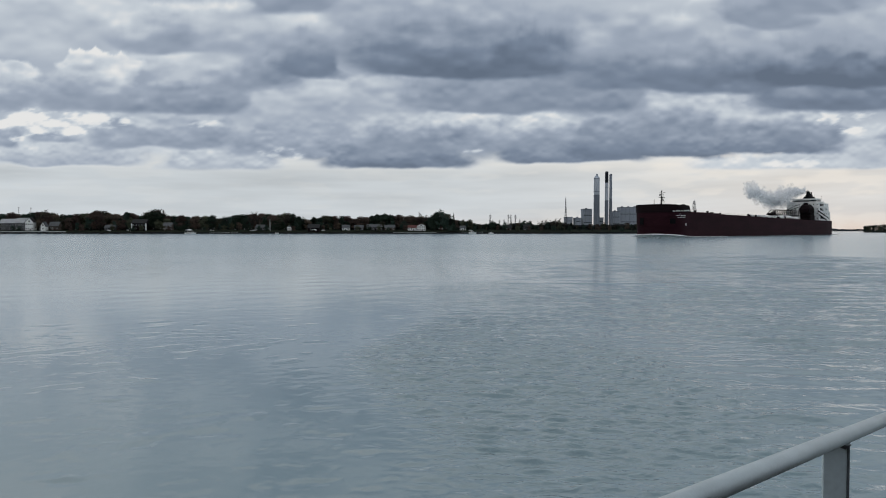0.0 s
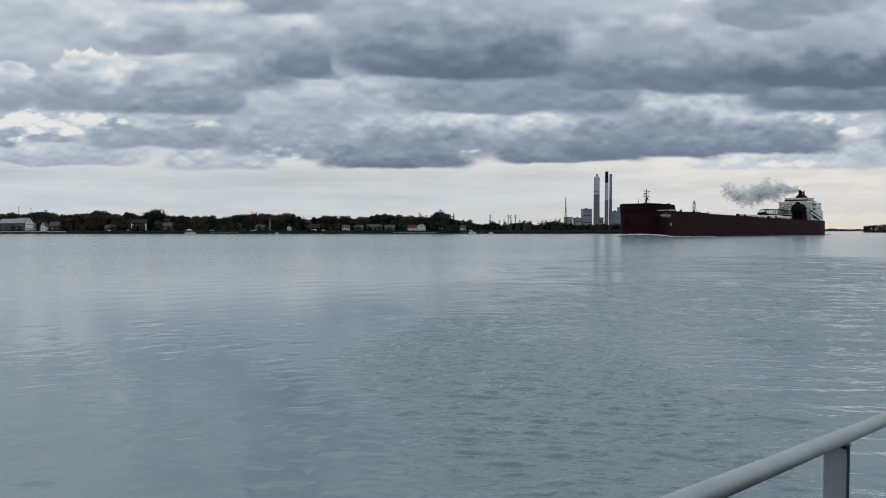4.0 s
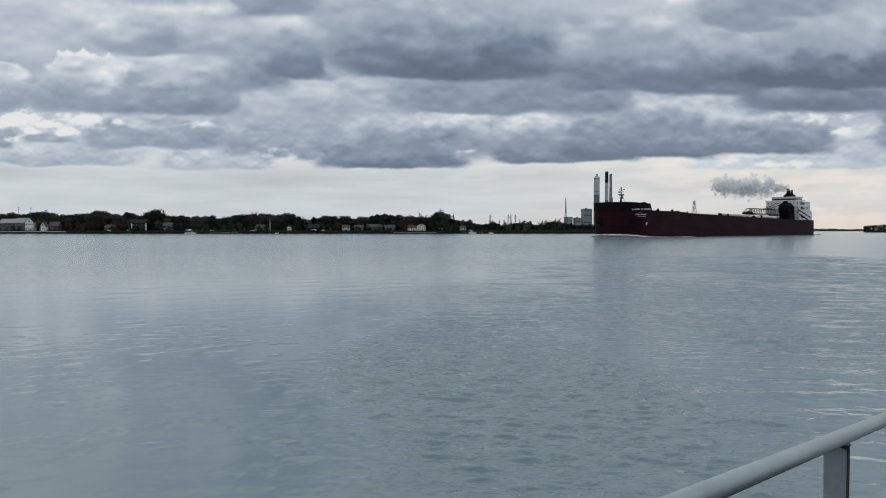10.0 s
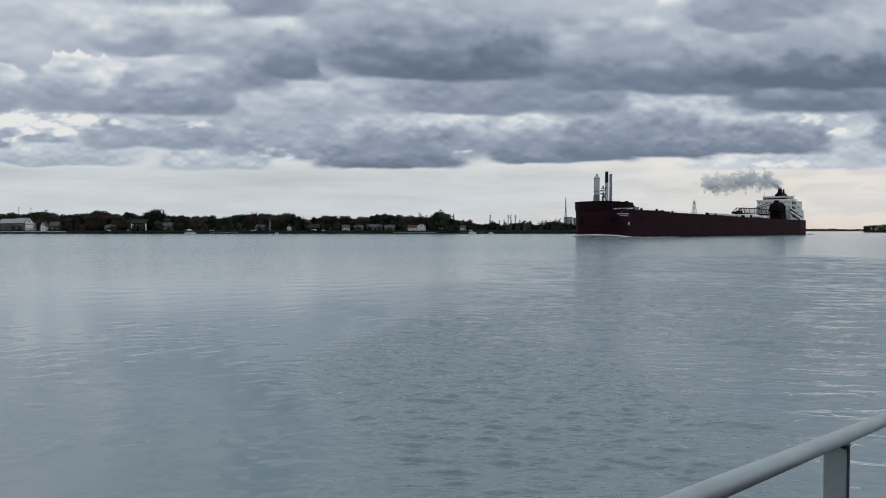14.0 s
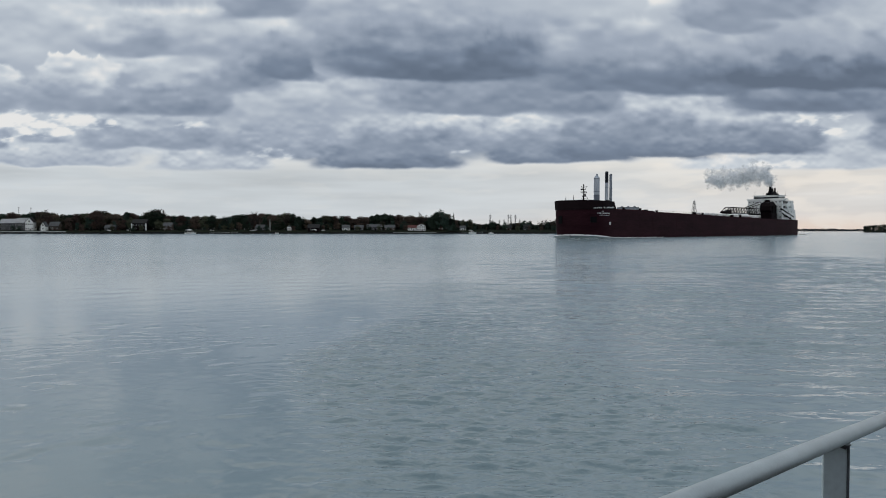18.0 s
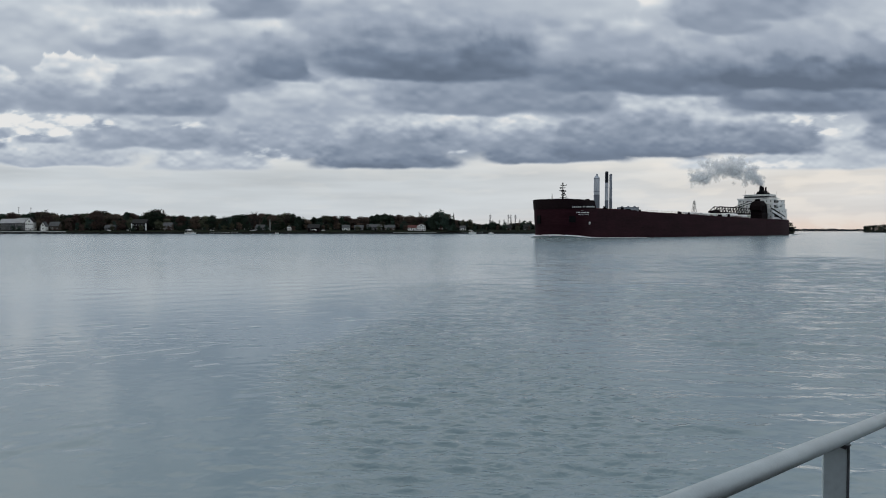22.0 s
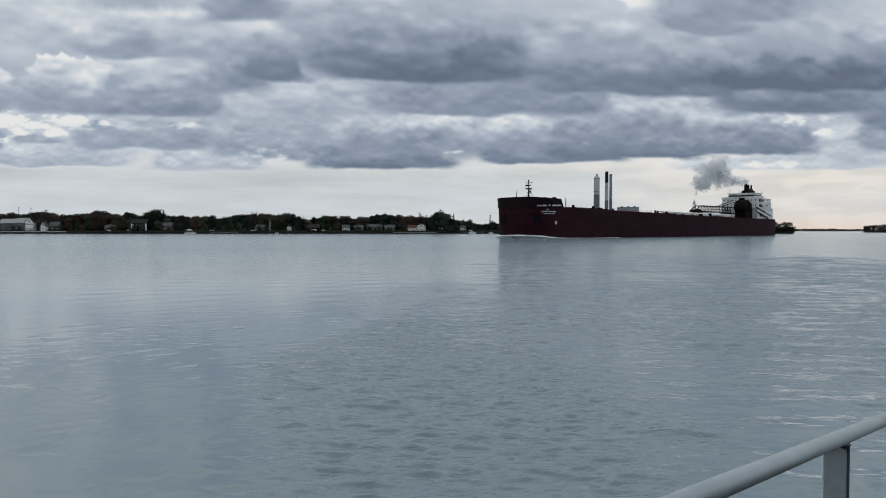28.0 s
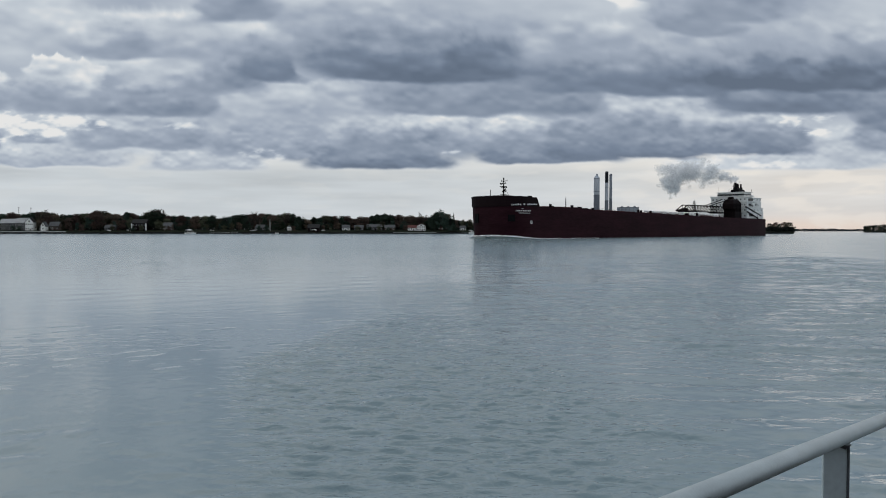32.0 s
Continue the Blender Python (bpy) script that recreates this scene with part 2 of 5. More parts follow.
FAR_CLOUDS = [(1010, 180, 234, 289, .66, .29, 18, 3), (945, 92, 193, 266, .90, .44, 6, 22), (1150, 165, 226, 281, .56, .25, 18, 3), (1062, 70, 190, 272, .66, .38, 12, 16), (1200, 118, 157, 262, .78, .36, 3, 22),
              (1350, 92, 179, 268, .74, .34, 3, 6), (1330, 200, 240, 270, .48, .33, 16, 3), (1435, 80, 191, 258, .76, .40, 6, 3), (1590, 110, 222, 292, .80, .70, 10, 6), (1700, 150, 205, 270, .72, .44, 6, 5)]
MID_CLOUDS = [(345, 170, 90, 201, .80, .46, 14, 5), (300, 130, 160, 200, .58, .41, 16, 4), (540, 120, 132, 218, .74, .64, 10, 22), (690, 74, 136, 206, .74, .60, 8, 10), (835, 135, 140, 203, .52, .42, 12, 3),
              (1010, 140, 120, 202, .50, .38, 14, 9), (1240, 280, 112, 163, .42, .32, 18, 5), (1500, 200, 140, 196, .42, .31, 12, 5), (1720, 150, 150, 232, .50, .34, 10, 5)]
NEAR_CLOUDS = [(60, 170, -120, 104, .84, .70, 30, 24), (330, 165, 16, 95, .90, .52, 22, 3), (490, 170, 18, 104, .82, .60, 14, 16), (510, 118, -90, 28, .66, .46, 20, 6), (462, 78, 104, 158, .58, .41, 16, 8),
               (545, 80, 66, 140, .56, .31, 20, 4), (700, 150, -60, 66, .78, .60, 20, 30), (830, 262, 24, 138, .58, .22, 28, 4), (975, 105, 58, 127, .40, .17, 24, 4), (0, 84, 115, 196, .88, .49, 2, 5), (162, 98, 87, 200, .90, .48, 2, 5)]
RIGHT_CLOUDS = [(1130, 165, 34, 116, .70, .58, 20, 22), (1250, 260, 82, 152, .56, .29, 26, 8), (1520, 245, 84, 152, .46, .15, 26, 5), (1345, 64, 48, 94, .76, .62, 6, 22), (1340, 76, 2, 53, .60, .48, 16, 4),
                (1440, 95, -80, 25, .62, .46, 16, 6), (1240, 42, -40, 9, .93, .86, 10, 8), (1545, 70, 16, 84, .78, .60, 16, 22), (1720, 120, 30, 110, .72, .46, 14, 14)]
# holes with the bright sky behind: centre, half width, half height, light
BRIGHT_GAPS = [(32, 216, 56, 24, .99), (112, 222, 64, 17, .99), (172, 211, 28, 10, .96), (226, 212, 17, 8, .95), (380, 218, 26, 8, .93), (520, 284, 40, 12, .93), (1475, 206, 42, 12, .96), (1514, 230, 24, 9, .98),
               (1400, 290, 42, 7, .95), (838, 268, 15, 4, .82)]
DECK_H = 320.0       # height of the cloud base over the eye
LENS = 1254.7        # one radian at the picture's middle, in units of the cloud plan


def cloud_field(u, v):
    """Light and cover of the deck at bearing u and height v of the cloud plan."""
    us, vs = u[0], v[:, 0]
    light = np.interp(v, (-60, 60, 150, 205, 255, 290), (0.70, 0.64, 0.60, 0.66, 0.80, 0.9)) + 0.10 * turbulence(u / 170, v / 60, 51, 3)
    cover = (1 - smooth((v + 8 * turbulence(u / 60, v / 20, 31, 3) - 262) / 30)) * 0.96

    def window(cx, rx, v0, v1):
        c = np.nonzero(np.abs(us - cx) < rx)[0]
        r = np.nonzero((vs > v0) & (vs < v1))[0]
        return slice(r[0], r[-1] + 1), slice(c[0], c[-1] + 1)

    def paint(masses, first):
        for i, (cx, rx, top, base, lt, lb, st, sb) in enumerate(masses):
            # nearer clouds, higher up, are built of larger lumps
            size = min(1.5, max(0.58, (408 - (top + base) / 2) / 230.0))
            w = window(cx, rx * 1.35 + 20, top - 40, base + 40)
            a, b = u[w], v[w]
            seed = first + 7 * i
            wa = a + size * (44 * turbulence(a / (95 * size), b / (44 * size), seed, 3) + 8 * turbulence(a / (24 * size), b / (13 * size), seed + 3, 3))
            dx = np.abs(wa - cx) / rx
            round_top = np.clip(1 - dx ** 2.6, 0, 1) ** 0.55
            round_base = np.clip(1 - dx ** 4.0, 0, 1) ** 0.6
            waist = top + 0.62 * (base - top)
            lumps = turbulence(a / (34 * size), b / (60 * size), seed + 11, 4, 0.5, billow=True)
            ragged = turbulence(a / (60 * size), b / (40 * size), seed + 19, 4, 0.5)
            high = waist - (waist - top) * round_top + size * (13 * lumps + 8 * ragged)
            deep = waist + (base - waist) * round_base + size * (5 * ragged + 7 * turbulence(a / (120 * size), b / 300, seed + 23, 3))
            ends = 1 + 3.5 * smooth((dx - 0.45) / 0.6)
            body = smooth((b - high) / ((st + 2) * 1.5 * ends) + 0.5) * smooth((deep - b) / ((sb * 1.7 + 2 * size) * ends) + 0.5) * smooth((1.10 - dx) / 0.40)
            h = np.clip((b - high) / np.maximum(deep - high, 6), 0, 1)
            h = smooth(h + 0.32 * turbulence(a / (52 * size), b / (26 * size), seed + 29, 4, 0.5))
            tone = lt + (lb - lt) * h ** 0.85
            # rounded lumps catch light on their upper sides
            k = 4.0 * size
            shade = turbulence(a / (56 * size), (b + k) / (34 * size), seed + 37, 3, 0.5) - turbulence(a / (56 * size), (b - k) / (34 * size), seed + 37, 3, 0.5)
            tone = tone + 0.26 * np.clip(shade, -0.5, 0.5) * (1 - 0.5 * h)
            light[w] = light[w] * (1 - body) + tone * body
            cover[w] = np.maximum(cover[w], body * 0.97)

    paint(LOW_CLOUDS, 500)
    paint(FAR_CLOUDS, 700)
    for i, (cx, cy, rx, ry, lit) in enumerate(BRIGHT_GAPS):
        w = window(cx, rx * 2, cy - ry * 2, cy + ry * 2)
        a, b = u[w], v[w]
        r = np.sqrt(((a - cx) / rx) ** 2 + ((b - cy) / ry) ** 2) + 1.5 * turbulence(a / 34, b / 13, 900 + i, 4, 0.55)
        body = 0.88 * smooth((1.25 - r) / 1.0)
        light[w] = light[w] * (1 - body) + lit * body
    paint(MID_CLOUDS, 1000)
    paint(NEAR_CLOUDS, 1200)
    paint(RIGHT_CLOUDS, 1400)
    light = 0.605 + 1.22 * (light - 0.60) + 0.06 * turbulence(u / 100, v / 34, 91, 3, 0.5) + 0.02 * turbulence(u / 30, v / 13, 95, 3, 0.5)
    return np.clip(light, 0.02, 1), np.clip(cover, 0, 0.98) * (1 - smooth((v - 297) / 8))


def sky_sheet(name, xyz, tint, cover, cols, rows, material, label, category):
    """A sheet of rows x cols points with tint and cover stored on it."""
    me = bpy.data.meshes.new(name)
    idx = np.arange(rows * cols).reshape(rows, cols)
    quads = np.stack([idx[:-1, :-1], idx[:-1, 1:], idx[1:, 1:], idx[1:, :-1]], axis=-1).reshape(-1, 4)
    me.vertices.add(rows * cols)
    me.vertices.foreach_set("co", xyz.reshape(-1).astype(np.float32))
    me.loops.add(quads.size)
    me.loops.foreach_set("vertex_index", quads.reshape(-1).astype(np.int32))
    me.polygons.add(len(quads))
    me.polygons.foreach_set("loop_start", (np.arange(len(quads)) * 4).astype(np.int32))
    me.update(calc_edges=True)
    if tint is not None:
        a = me.attributes.new("sky_tint", "FLOAT_COLOR", "POINT")
        a.data.foreach_set("color", np.concatenate([tint.reshape(-1, 3), np.ones((rows * cols, 1))], axis=1).reshape(-1).astype(np.float32))
        c = me.attributes.new("sky_cover", "FLOAT", "POINT")
        c.data.foreach_set("value", cover.reshape(-1).astype(np.float32))
    me.materials.append(material)
    return tagged(new(name, me), label, category, "", "structure")


def build_cloud_deck():
    # seen stretch: even steps of bearing and height; overhead and behind: wide steps
    us = np.concatenate([np.linspace(-9000, -700, 24), np.arange(-640, -130, 14.0), np.arange(-120, 1800, 2.6), np.arange(1810, 2300, 14.0), np.linspace(2400, 10600, 24)])
    vs = np.concatenate([np.arange(307, -120, -2.0), -120 - np.geomspace(4, 2900, 70)])
    u, v = np.meshgrid(us, vs)
    y = DECK_H * LENS / (408 - v)
    x = (u - 784) / LENS * y
    light, cover = cloud_field(u, v)
    # overhead, unseen: lumpy brightness set to light the water, paler upriver, darker downriver
    over = np.interp(u, (-400, 300, 900, 1500, 2200), (1.0, 1.0, 0.96, 0.86, 0.80)) + 0.26 * turbulence(x / 260 + 60, y / 200 + 60, 151, 4)
    k = smooth((-40 - v) / 80)
    light = np.clip(light * (1 - k) + over * k, 0.1, 1)
    cover = np.where(v < -110, 0.97, cover)
    # rows overhead and far behind close the deck, dimmed unseen to darken the rail
    for back, shade in ((-60.0, 0.85), (-260.0, 0.62), (-3500.0, 0.5)):
        x = np.concatenate([x, np.linspace(-3500, 3500, len(us))[None]]); y = np.concatenate([y, np.full((1, len(us)), back)])
        light = np.concatenate([light, np.full((1, len(us)), shade)]); cover = np.concatenate([cover, cover[-1:]])
    x[-4] = np.linspace(-3500, 3500, len(us))
    far = np.sqrt(x ** 2 + y ** 2)
    keep = np.minimum(1, 4550 / far)
    x, y = x * keep, y * keep
    xyz = np.stack([x, y, np.full_like(x, DECK_H + CAM_Z)], axis=-1)
    return sky_sheet("cloud_deck", xyz, shade_to_tint(light), cover, len(us), len(vs) + 3, CLOUD,
                     "broken grey autumn cloud deck with pale puffy tops", "clouds")


def build_horizon_sky():
    az = np.radians(np.concatenate([np.arange(-180, -40, 4.0), np.arange(-40, 40, 0.2), np.arange(40, 180.1, 4.0)]))
    el = np.concatenate([np.linspace(-0.012, 0.14, 110), np.array([0.2, 0.3, 0.5])])
    a, e = np.meshgrid(az, el)
    r = 4800.0
    u, v = 784 + LENS * np.tan(np.clip(a, -1.2, 1.2)), 408 - LENS * e
    streak = turbulence(u / 170, v / 13, 201, 4)
    veil = smooth((1 - np.abs(v - 318) / 34)) * smooth(0.5 + turbulence(u / 300, v / 30, 207) * 0.8)
    sun_side = np.exp(-((a - radians(SUN_AZ)) / 0.36) ** 2)
    low = np.exp(-((v - 404) / 18) ** 2)
    t = (np.array(srgb(201, 208, 213))[None, None, :] * (1 + 0.13 * streak[..., None]) * (1 - 0.10 * veil[..., None]))
    warm = np.array(srgb(219, 206, 197)); cream = np.array(srgb(224, 224, 221))
    k = np.clip(low * sun_side * 0.8 + low * 0.12, 0, 1)[..., None]
    t = t * (1 - k) + warm * k
    k2 = np.clip(np.exp(-((v - 292) / 14) ** 2) * (0.45 + 0.2 * sun_side) + (0.15 + 0.28 * sun_side) * smooth(turbulence(u / 70, v / 15, 211, 4) * 2.0 + 0.05), 0, 1)[..., None]
    t = t * (1 - k2) + cream * k2
    xyz = np.stack([r * np.sin(a), r * np.cos(a), CAM_Z + r * e], axis=-1)
    return sky_sheet("backdrop_horizon_sky", xyz, t, np.full(a.shape, 0.97), len(az), len(el), CLEAR, "pale band of sky under the cloud deck", "sky")


cloud_deck = build_cloud_deck()
horizon_sky = build_horizon_sky()


# ---- water: one sheet to the horizon, with real waves near the dock ----
def build_water():
    rng = np.random.RandomState(5)
    angs = np.radians(np.concatenate([np.linspace(-180, -58, 30), np.linspace(-56, -39, 18), np.linspace(-38, 38, 560), np.linspace(39, 56, 18), np.linspace(58, 180, 30)]))
    radii = np.concatenate([np.array([0.3, 2.0]), np.geomspace(3.5, 9.3, 30), np.geomspace(9.4, 480.0, 790), np.geomspace(520, 4790, 26)])
    a, r = np.meshgrid(angs, radii)
    x, y = r * np.sin(a), r * np.cos(a)
    step = r * math.log(51) / 790 * np.where(np.abs(a) > radians(38), 4.0, 1.0)
    z = np.zeros_like(x)
    # calm water with catspaws: one off the dock, one to the side, and broken ruffles farther out
    wx, wy = x + 3 * turbulence(x / 9 + 60, y / 14 + 60, 302, 4), y + 6 * turbulence(x / 9 + 60, y / 14 + 60, 303, 4)

    def catspaw(cx, cy, rx, ry):
        return smooth(1.35 - np.sqrt(((wx - cx) / rx) ** 2 + ((wy - cy) / ry) ** 2))
    side = smooth((x / np.maximum(y, 0.5) + 0.12) / 0.35)
    gust = 0.07 + 0.34 * side + 3.1 * catspaw(0.9, 19, 4.8, 11) + 0.9 * catspaw(4.0, 40, 7, 14) + 1.9 * catspaw(18, 29, 9.5, 19) + 1.6 * catspaw(45, 80, 25, 50)
    gust = gust + smooth((r - 45) / 60) * (0.03 + 0.24 * side + 0.2 * smooth(0.4 + turbulence(x / 50 + 60, y / 80 + 60, 301, 4)) + 0.26 * smooth(0.25 + 1.6 * turbulence(x / 34 + 60, y / 26 + 60, 305, 5, 0.6)))
    gust = gust * (1 - 0.8 * smooth((r - 60) / 70))
    for i in range(34):
        lam = 0.24 * (13.0 ** (i / 33.0))
        way = rng.normal(1.68, 0.42)
        amp = 0.0042 * min(lam, 0.6) ** 0.9 * max(lam, 0.6) ** -0.3
        k = 2 * np.pi / lam
        fade = smooth((lam / step - 2.2) / 2.5) * (1 - smooth((r - 250) / 60))
        z += amp * fade * np.sin(k * (x * math.cos(way) + y * math.sin(way)) + rng.rand() * 6.28 + 1.5 * turbulence(x / (lam * 5) + 64, y / (lam * 5) + 64, 310 + i, 2))
    z *= np.minimum(gust, 1.3) * np.where(np.abs(a) > radians(57), 0, 1)
    # scattered short crests on the calmer water
    for i in range(8):
        lam = 0.45 * 4.0 ** (i / 7.0)
        way = 1.75 + rng.normal(0, 0.35)
        k = 2 * np.pi / lam
        fade = smooth((lam / step - 2.5) / 3.0) * (1 - smooth((r - 24) / 22))
        where = smooth((turbulence(x / (lam * 0.9) + 64, y / (lam * 0.8) + 64, 360 + i, 3) - 0.34) / 0.3)
        ph = k * (x * math.cos(way) + y * math.sin(way)) + rng.rand() * 6.28
        z += 0.009 * lam * fade * where * np.where(np.abs(a) > radians(57), 0, 1) * (np.sin(ph) + 0.4 * np.sin(2 * ph))
    # the wider river carries low wind waves
    for i in range(12):
        lam = 3.0 * 5.0 ** (i / 11.0)
        way = 1.65 + rng.normal(0, 0.4)
        k = 2 * np.pi / lam
        fade = smooth((lam / step - 2.6) / 2.0) * smooth((r / lam - 9) / 9) * (1 - smooth((r - 400) / 70))
        ph = k * (x * math.cos(way) + y * math.sin(way)) + rng.rand() * 6.28 + 1.2 * turbulence(x / (lam * 4) + 64, y / (lam * 4) + 64, 380 + i, 2)
        z += 0.005 * lam * fade * np.where(np.abs(a) > radians(57), 0, 1) * (np.sin(ph) + 0.3 * np.sin(2 * ph)) * (0.10 + 0.62 * np.minimum(gust, 2.2) / 1.4)
    # close trains of short ripples in the catspaw off the dock
    ruffled = np.clip(catspaw(0.9, 19, 5.0, 11) + 0.6 * catspaw(4.0, 40, 7, 14), 0, 1) * np.where(np.abs(a) > radians(38), 0, 1)
    for i in range(9):
        lam = 0.25 * 2.0 ** (i / 8.0)
        way = 1.60 + rng.normal(0, 0.24)
        k = 2 * np.pi / lam
        fade = smooth((lam / step - 1.7) / 1.0)
        ph = k * (x * math.cos(way) + y * math.sin(way)) + rng.rand() * 6.28 + 2.0 * turbulence(x / (lam * 5) + 64, y / (lam * 4) + 64, 460 + i, 3)
        group = smooth(0.55 + 1.2 * turbulence(x / (lam * 5) + 64, y / (lam * 5) + 64, 480 + i, 3))
        z += 0.027 * lam * fade * ruffled * group * (np.sin(ph) + 0.25 * np.sin(2 * ph))
    # short steep wind waves over the sunward side
    windy = np.clip(catspaw(19, 31, 10, 20) + 0.8 * catspaw(45, 80, 26, 50) + 0.45 * side * (1 - smooth((r - 120) / 60)), 0, 1.2) * np.where(np.abs(a) > radians(57), 0, 1)
    for i in range(10):
        lam = 0.7 * 4.0 ** (i / 9.0)
        way = 1.62 + rng.normal(0, 0.28)
        k = 2 * np.pi / lam
        fade = smooth((lam / step - 2.4) / 2.0)
        ph = k * (x * math.cos(way) + y * math.sin(way)) + rng.rand() * 6.28 + 2.2 * turbulence(x / (lam * 4) + 64, y / (lam * 3) + 64, 420 + i, 3)
        swell = smooth(0.5 + 1.3 * turbulence(x / (lam * 3.5) + 64, y / (lam * 3.5) + 64, 440 + i, 3))
        z += 0.0105 * lam * fade * windy * swell * (np.sin(ph) + 0.35 * np.sin(2 * ph))
    xyz = np.stack([x, y, z], axis=-1)
    ob = sky_sheet("water", xyz, None, None, len(angs), len(radii), WATER, "grey-green rippled river water under an overcast sky", "river")
    ob.data.shade_smooth()
    rip = ob.data.attributes.new("ripple", "FLOAT", "POINT")
    rip.data.foreach_set("value", np.minimum(gust, 1.4).reshape(-1).astype(np.float32))
    return ob


water = build_water()


# ---- the dock that the camera stands on, and its rail ----
def build_dock():
    ob = empty("dock", pose(0, 0, 0), "weathered concrete dock on piles at the water's edge", "dock", "", "structure")
    # slab lies out of view, darkened to dim the rail above it
    part("deck_slab", boxed(-6, 6, -7, 3.6, 2.2, 2.45, bevel=0.02), CONCRETE, ob)
    for x in (-5.2, -1.8, 1.8, 5.2):
        for y in (-6, -1.5, 2.4):
            part("pile", tubed((x, y, -1.5), (x, y, 2.2), 0.16, 0.16, 14), CONCRETE, ob)
    return ob


RAIL_DIR = Vector((0.9235, 1.0, -0.1452))
RAIL_MID = Vector((0.9177, 2.0, CAM_Z - 0.6780))


def build_rail():
    ob = empty("handrail", pose(0, 0, 0), "sloping brushed aluminium pipe handrail on flat bar posts", "railing")
    d = RAIL_DIR.normalized()
    a, b = RAIL_MID - d * 1.7, RAIL_MID + d * 1.95
    bm = bmesh.new()
    tube(bm, a, b, 0.0273, 0.0287, 36)
    part("top_rail", bm, ALU, ob, smooth=True)
    for s in (0.874, -0.95):
        c = RAIL_MID + d * s
        foot = 2.45
        post = part("post", boxed(c.x - 0.082, c.x + 0.006, c.y - 0.005, c.y + 0.005, foot, c.z - 0.02, bevel=0.0015), ALU_DULL, ob, "dull aluminium flat bar")
        # side edge of the same flat bar, coloured dark as its shaded side
        part("post_edge", boxed(c.x + 0.006, c.x + 0.015, c.y - 0.009, c.y + 0.009, foot, c.z - 0.024, bevel=0.0015), POST_SHADE, post)
        # thin pale bar that stands for the highlight under the rail
        part("highlight_sliver", boxed(c.x - 0.010, c.x + 0.010, c.y - 0.026, c.y - 0.012, c.z - 0.030, c.z - 0.024, bevel=0.001), ALU, post)
        # dark wedge that stands for the rail's shadow on the post
        bm = bmesh.new()
        tube(bm, (c.x - 0.045, c.y, c.z - 0.022), (c.x + 0.002, c.y, c.z - 0.034), 0.012, 0.018, 10)
        part("rail_shadow_wedge", bm, POST_SHADE, post)
        part("base_plate", boxed(c.x - 0.12, c.x + 0.05, c.y - 0.06, c.y + 0.06, foot, foot + 0.012, bevel=0.002), ALU_DULL, post)
    return ob


dock = build_dock()
handrail = build_rail()


# ---- the lake freighter: local x runs aft from the stem, y to starboard, z up from the water ----
SHIP_X, SHIP_Y, SHIP_TURN, SHIP_SPEED = 134.34, 454.79, 44.81, 4.96
LOA, HALF = 306.5, 16.0
FREEBOARD = 0.5     # how far the hull is lifted over its drawn waterline


def half_beam(s, lean=0.0):
    """Half width of the hull s metres aft of the stem; lean: how far the stem sits back at this level."""
    s = max(0.0, s - lean)
    k = HALF * (1 - max(0.0, 1 - s / 14.0) ** 3) ** (1 / 3.0)
    if s > 278:
        k *= 1 - 0.08 * ((s - 278) / 27) ** 2
    return k


def sheer(s):
    xs, zs = (0, 19.6, 61, 63, 95, 161, 227, 305), (15.2, 15.1, 15.2, 14.5, 14.1, 13.4, 12.6, 12.2)
    return float(np.interp(s, xs, zs))


def hull_spot(s, z, out=0.0):
    """A point on the port side, its outward normal and its way aft."""
    y = -half_beam(s)
    t = Vector((0.2, -(half_beam(s + 0.1) - half_beam(s - 0.1 if s > 0.1 else 0)), 0)).normalized()
    n = Vector((t.y, -t.x, 0))
    return Vector((s, y, z)) + n * out, n, t


def plate_on_hull(bm, s0, s1, z0, z1, thick=0.06, steps=3):
    """A thin raised plate that follows the hull's port side."""
    outer, inner = [], []
    for i in range(steps + 1):
        s = s0 + (s1 - s0) * i / steps
        for z, o, lst in ((z0, thick, outer), (z1, thick, outer), (z0, -0.05, inner), (z1, -0.05, inner)):
            lst.append(hull_spot(s, z, o)[0])
    vo, vi = [bm.verts.new(p) for p in outer], [bm.verts.new(p) for p in inner]
    for i in range(steps):
        a = 2 * i
        bm.faces.new((vo[a], vo[a + 2], vo[a + 3], vo[a + 1]))
        bm.faces.new((vo[a + 1], vo[a + 3], vi[a + 3], vi[a + 1]))
        bm.faces.new((vo[a], vi[a], vi[a + 2], vo[a + 2]))
    bm.faces.new((vo[0], vo[1], vi[1], vi[0]))
    bm.faces.new((vo[-2], vi[-2], vi[-1], vo[-1]))
    return bm


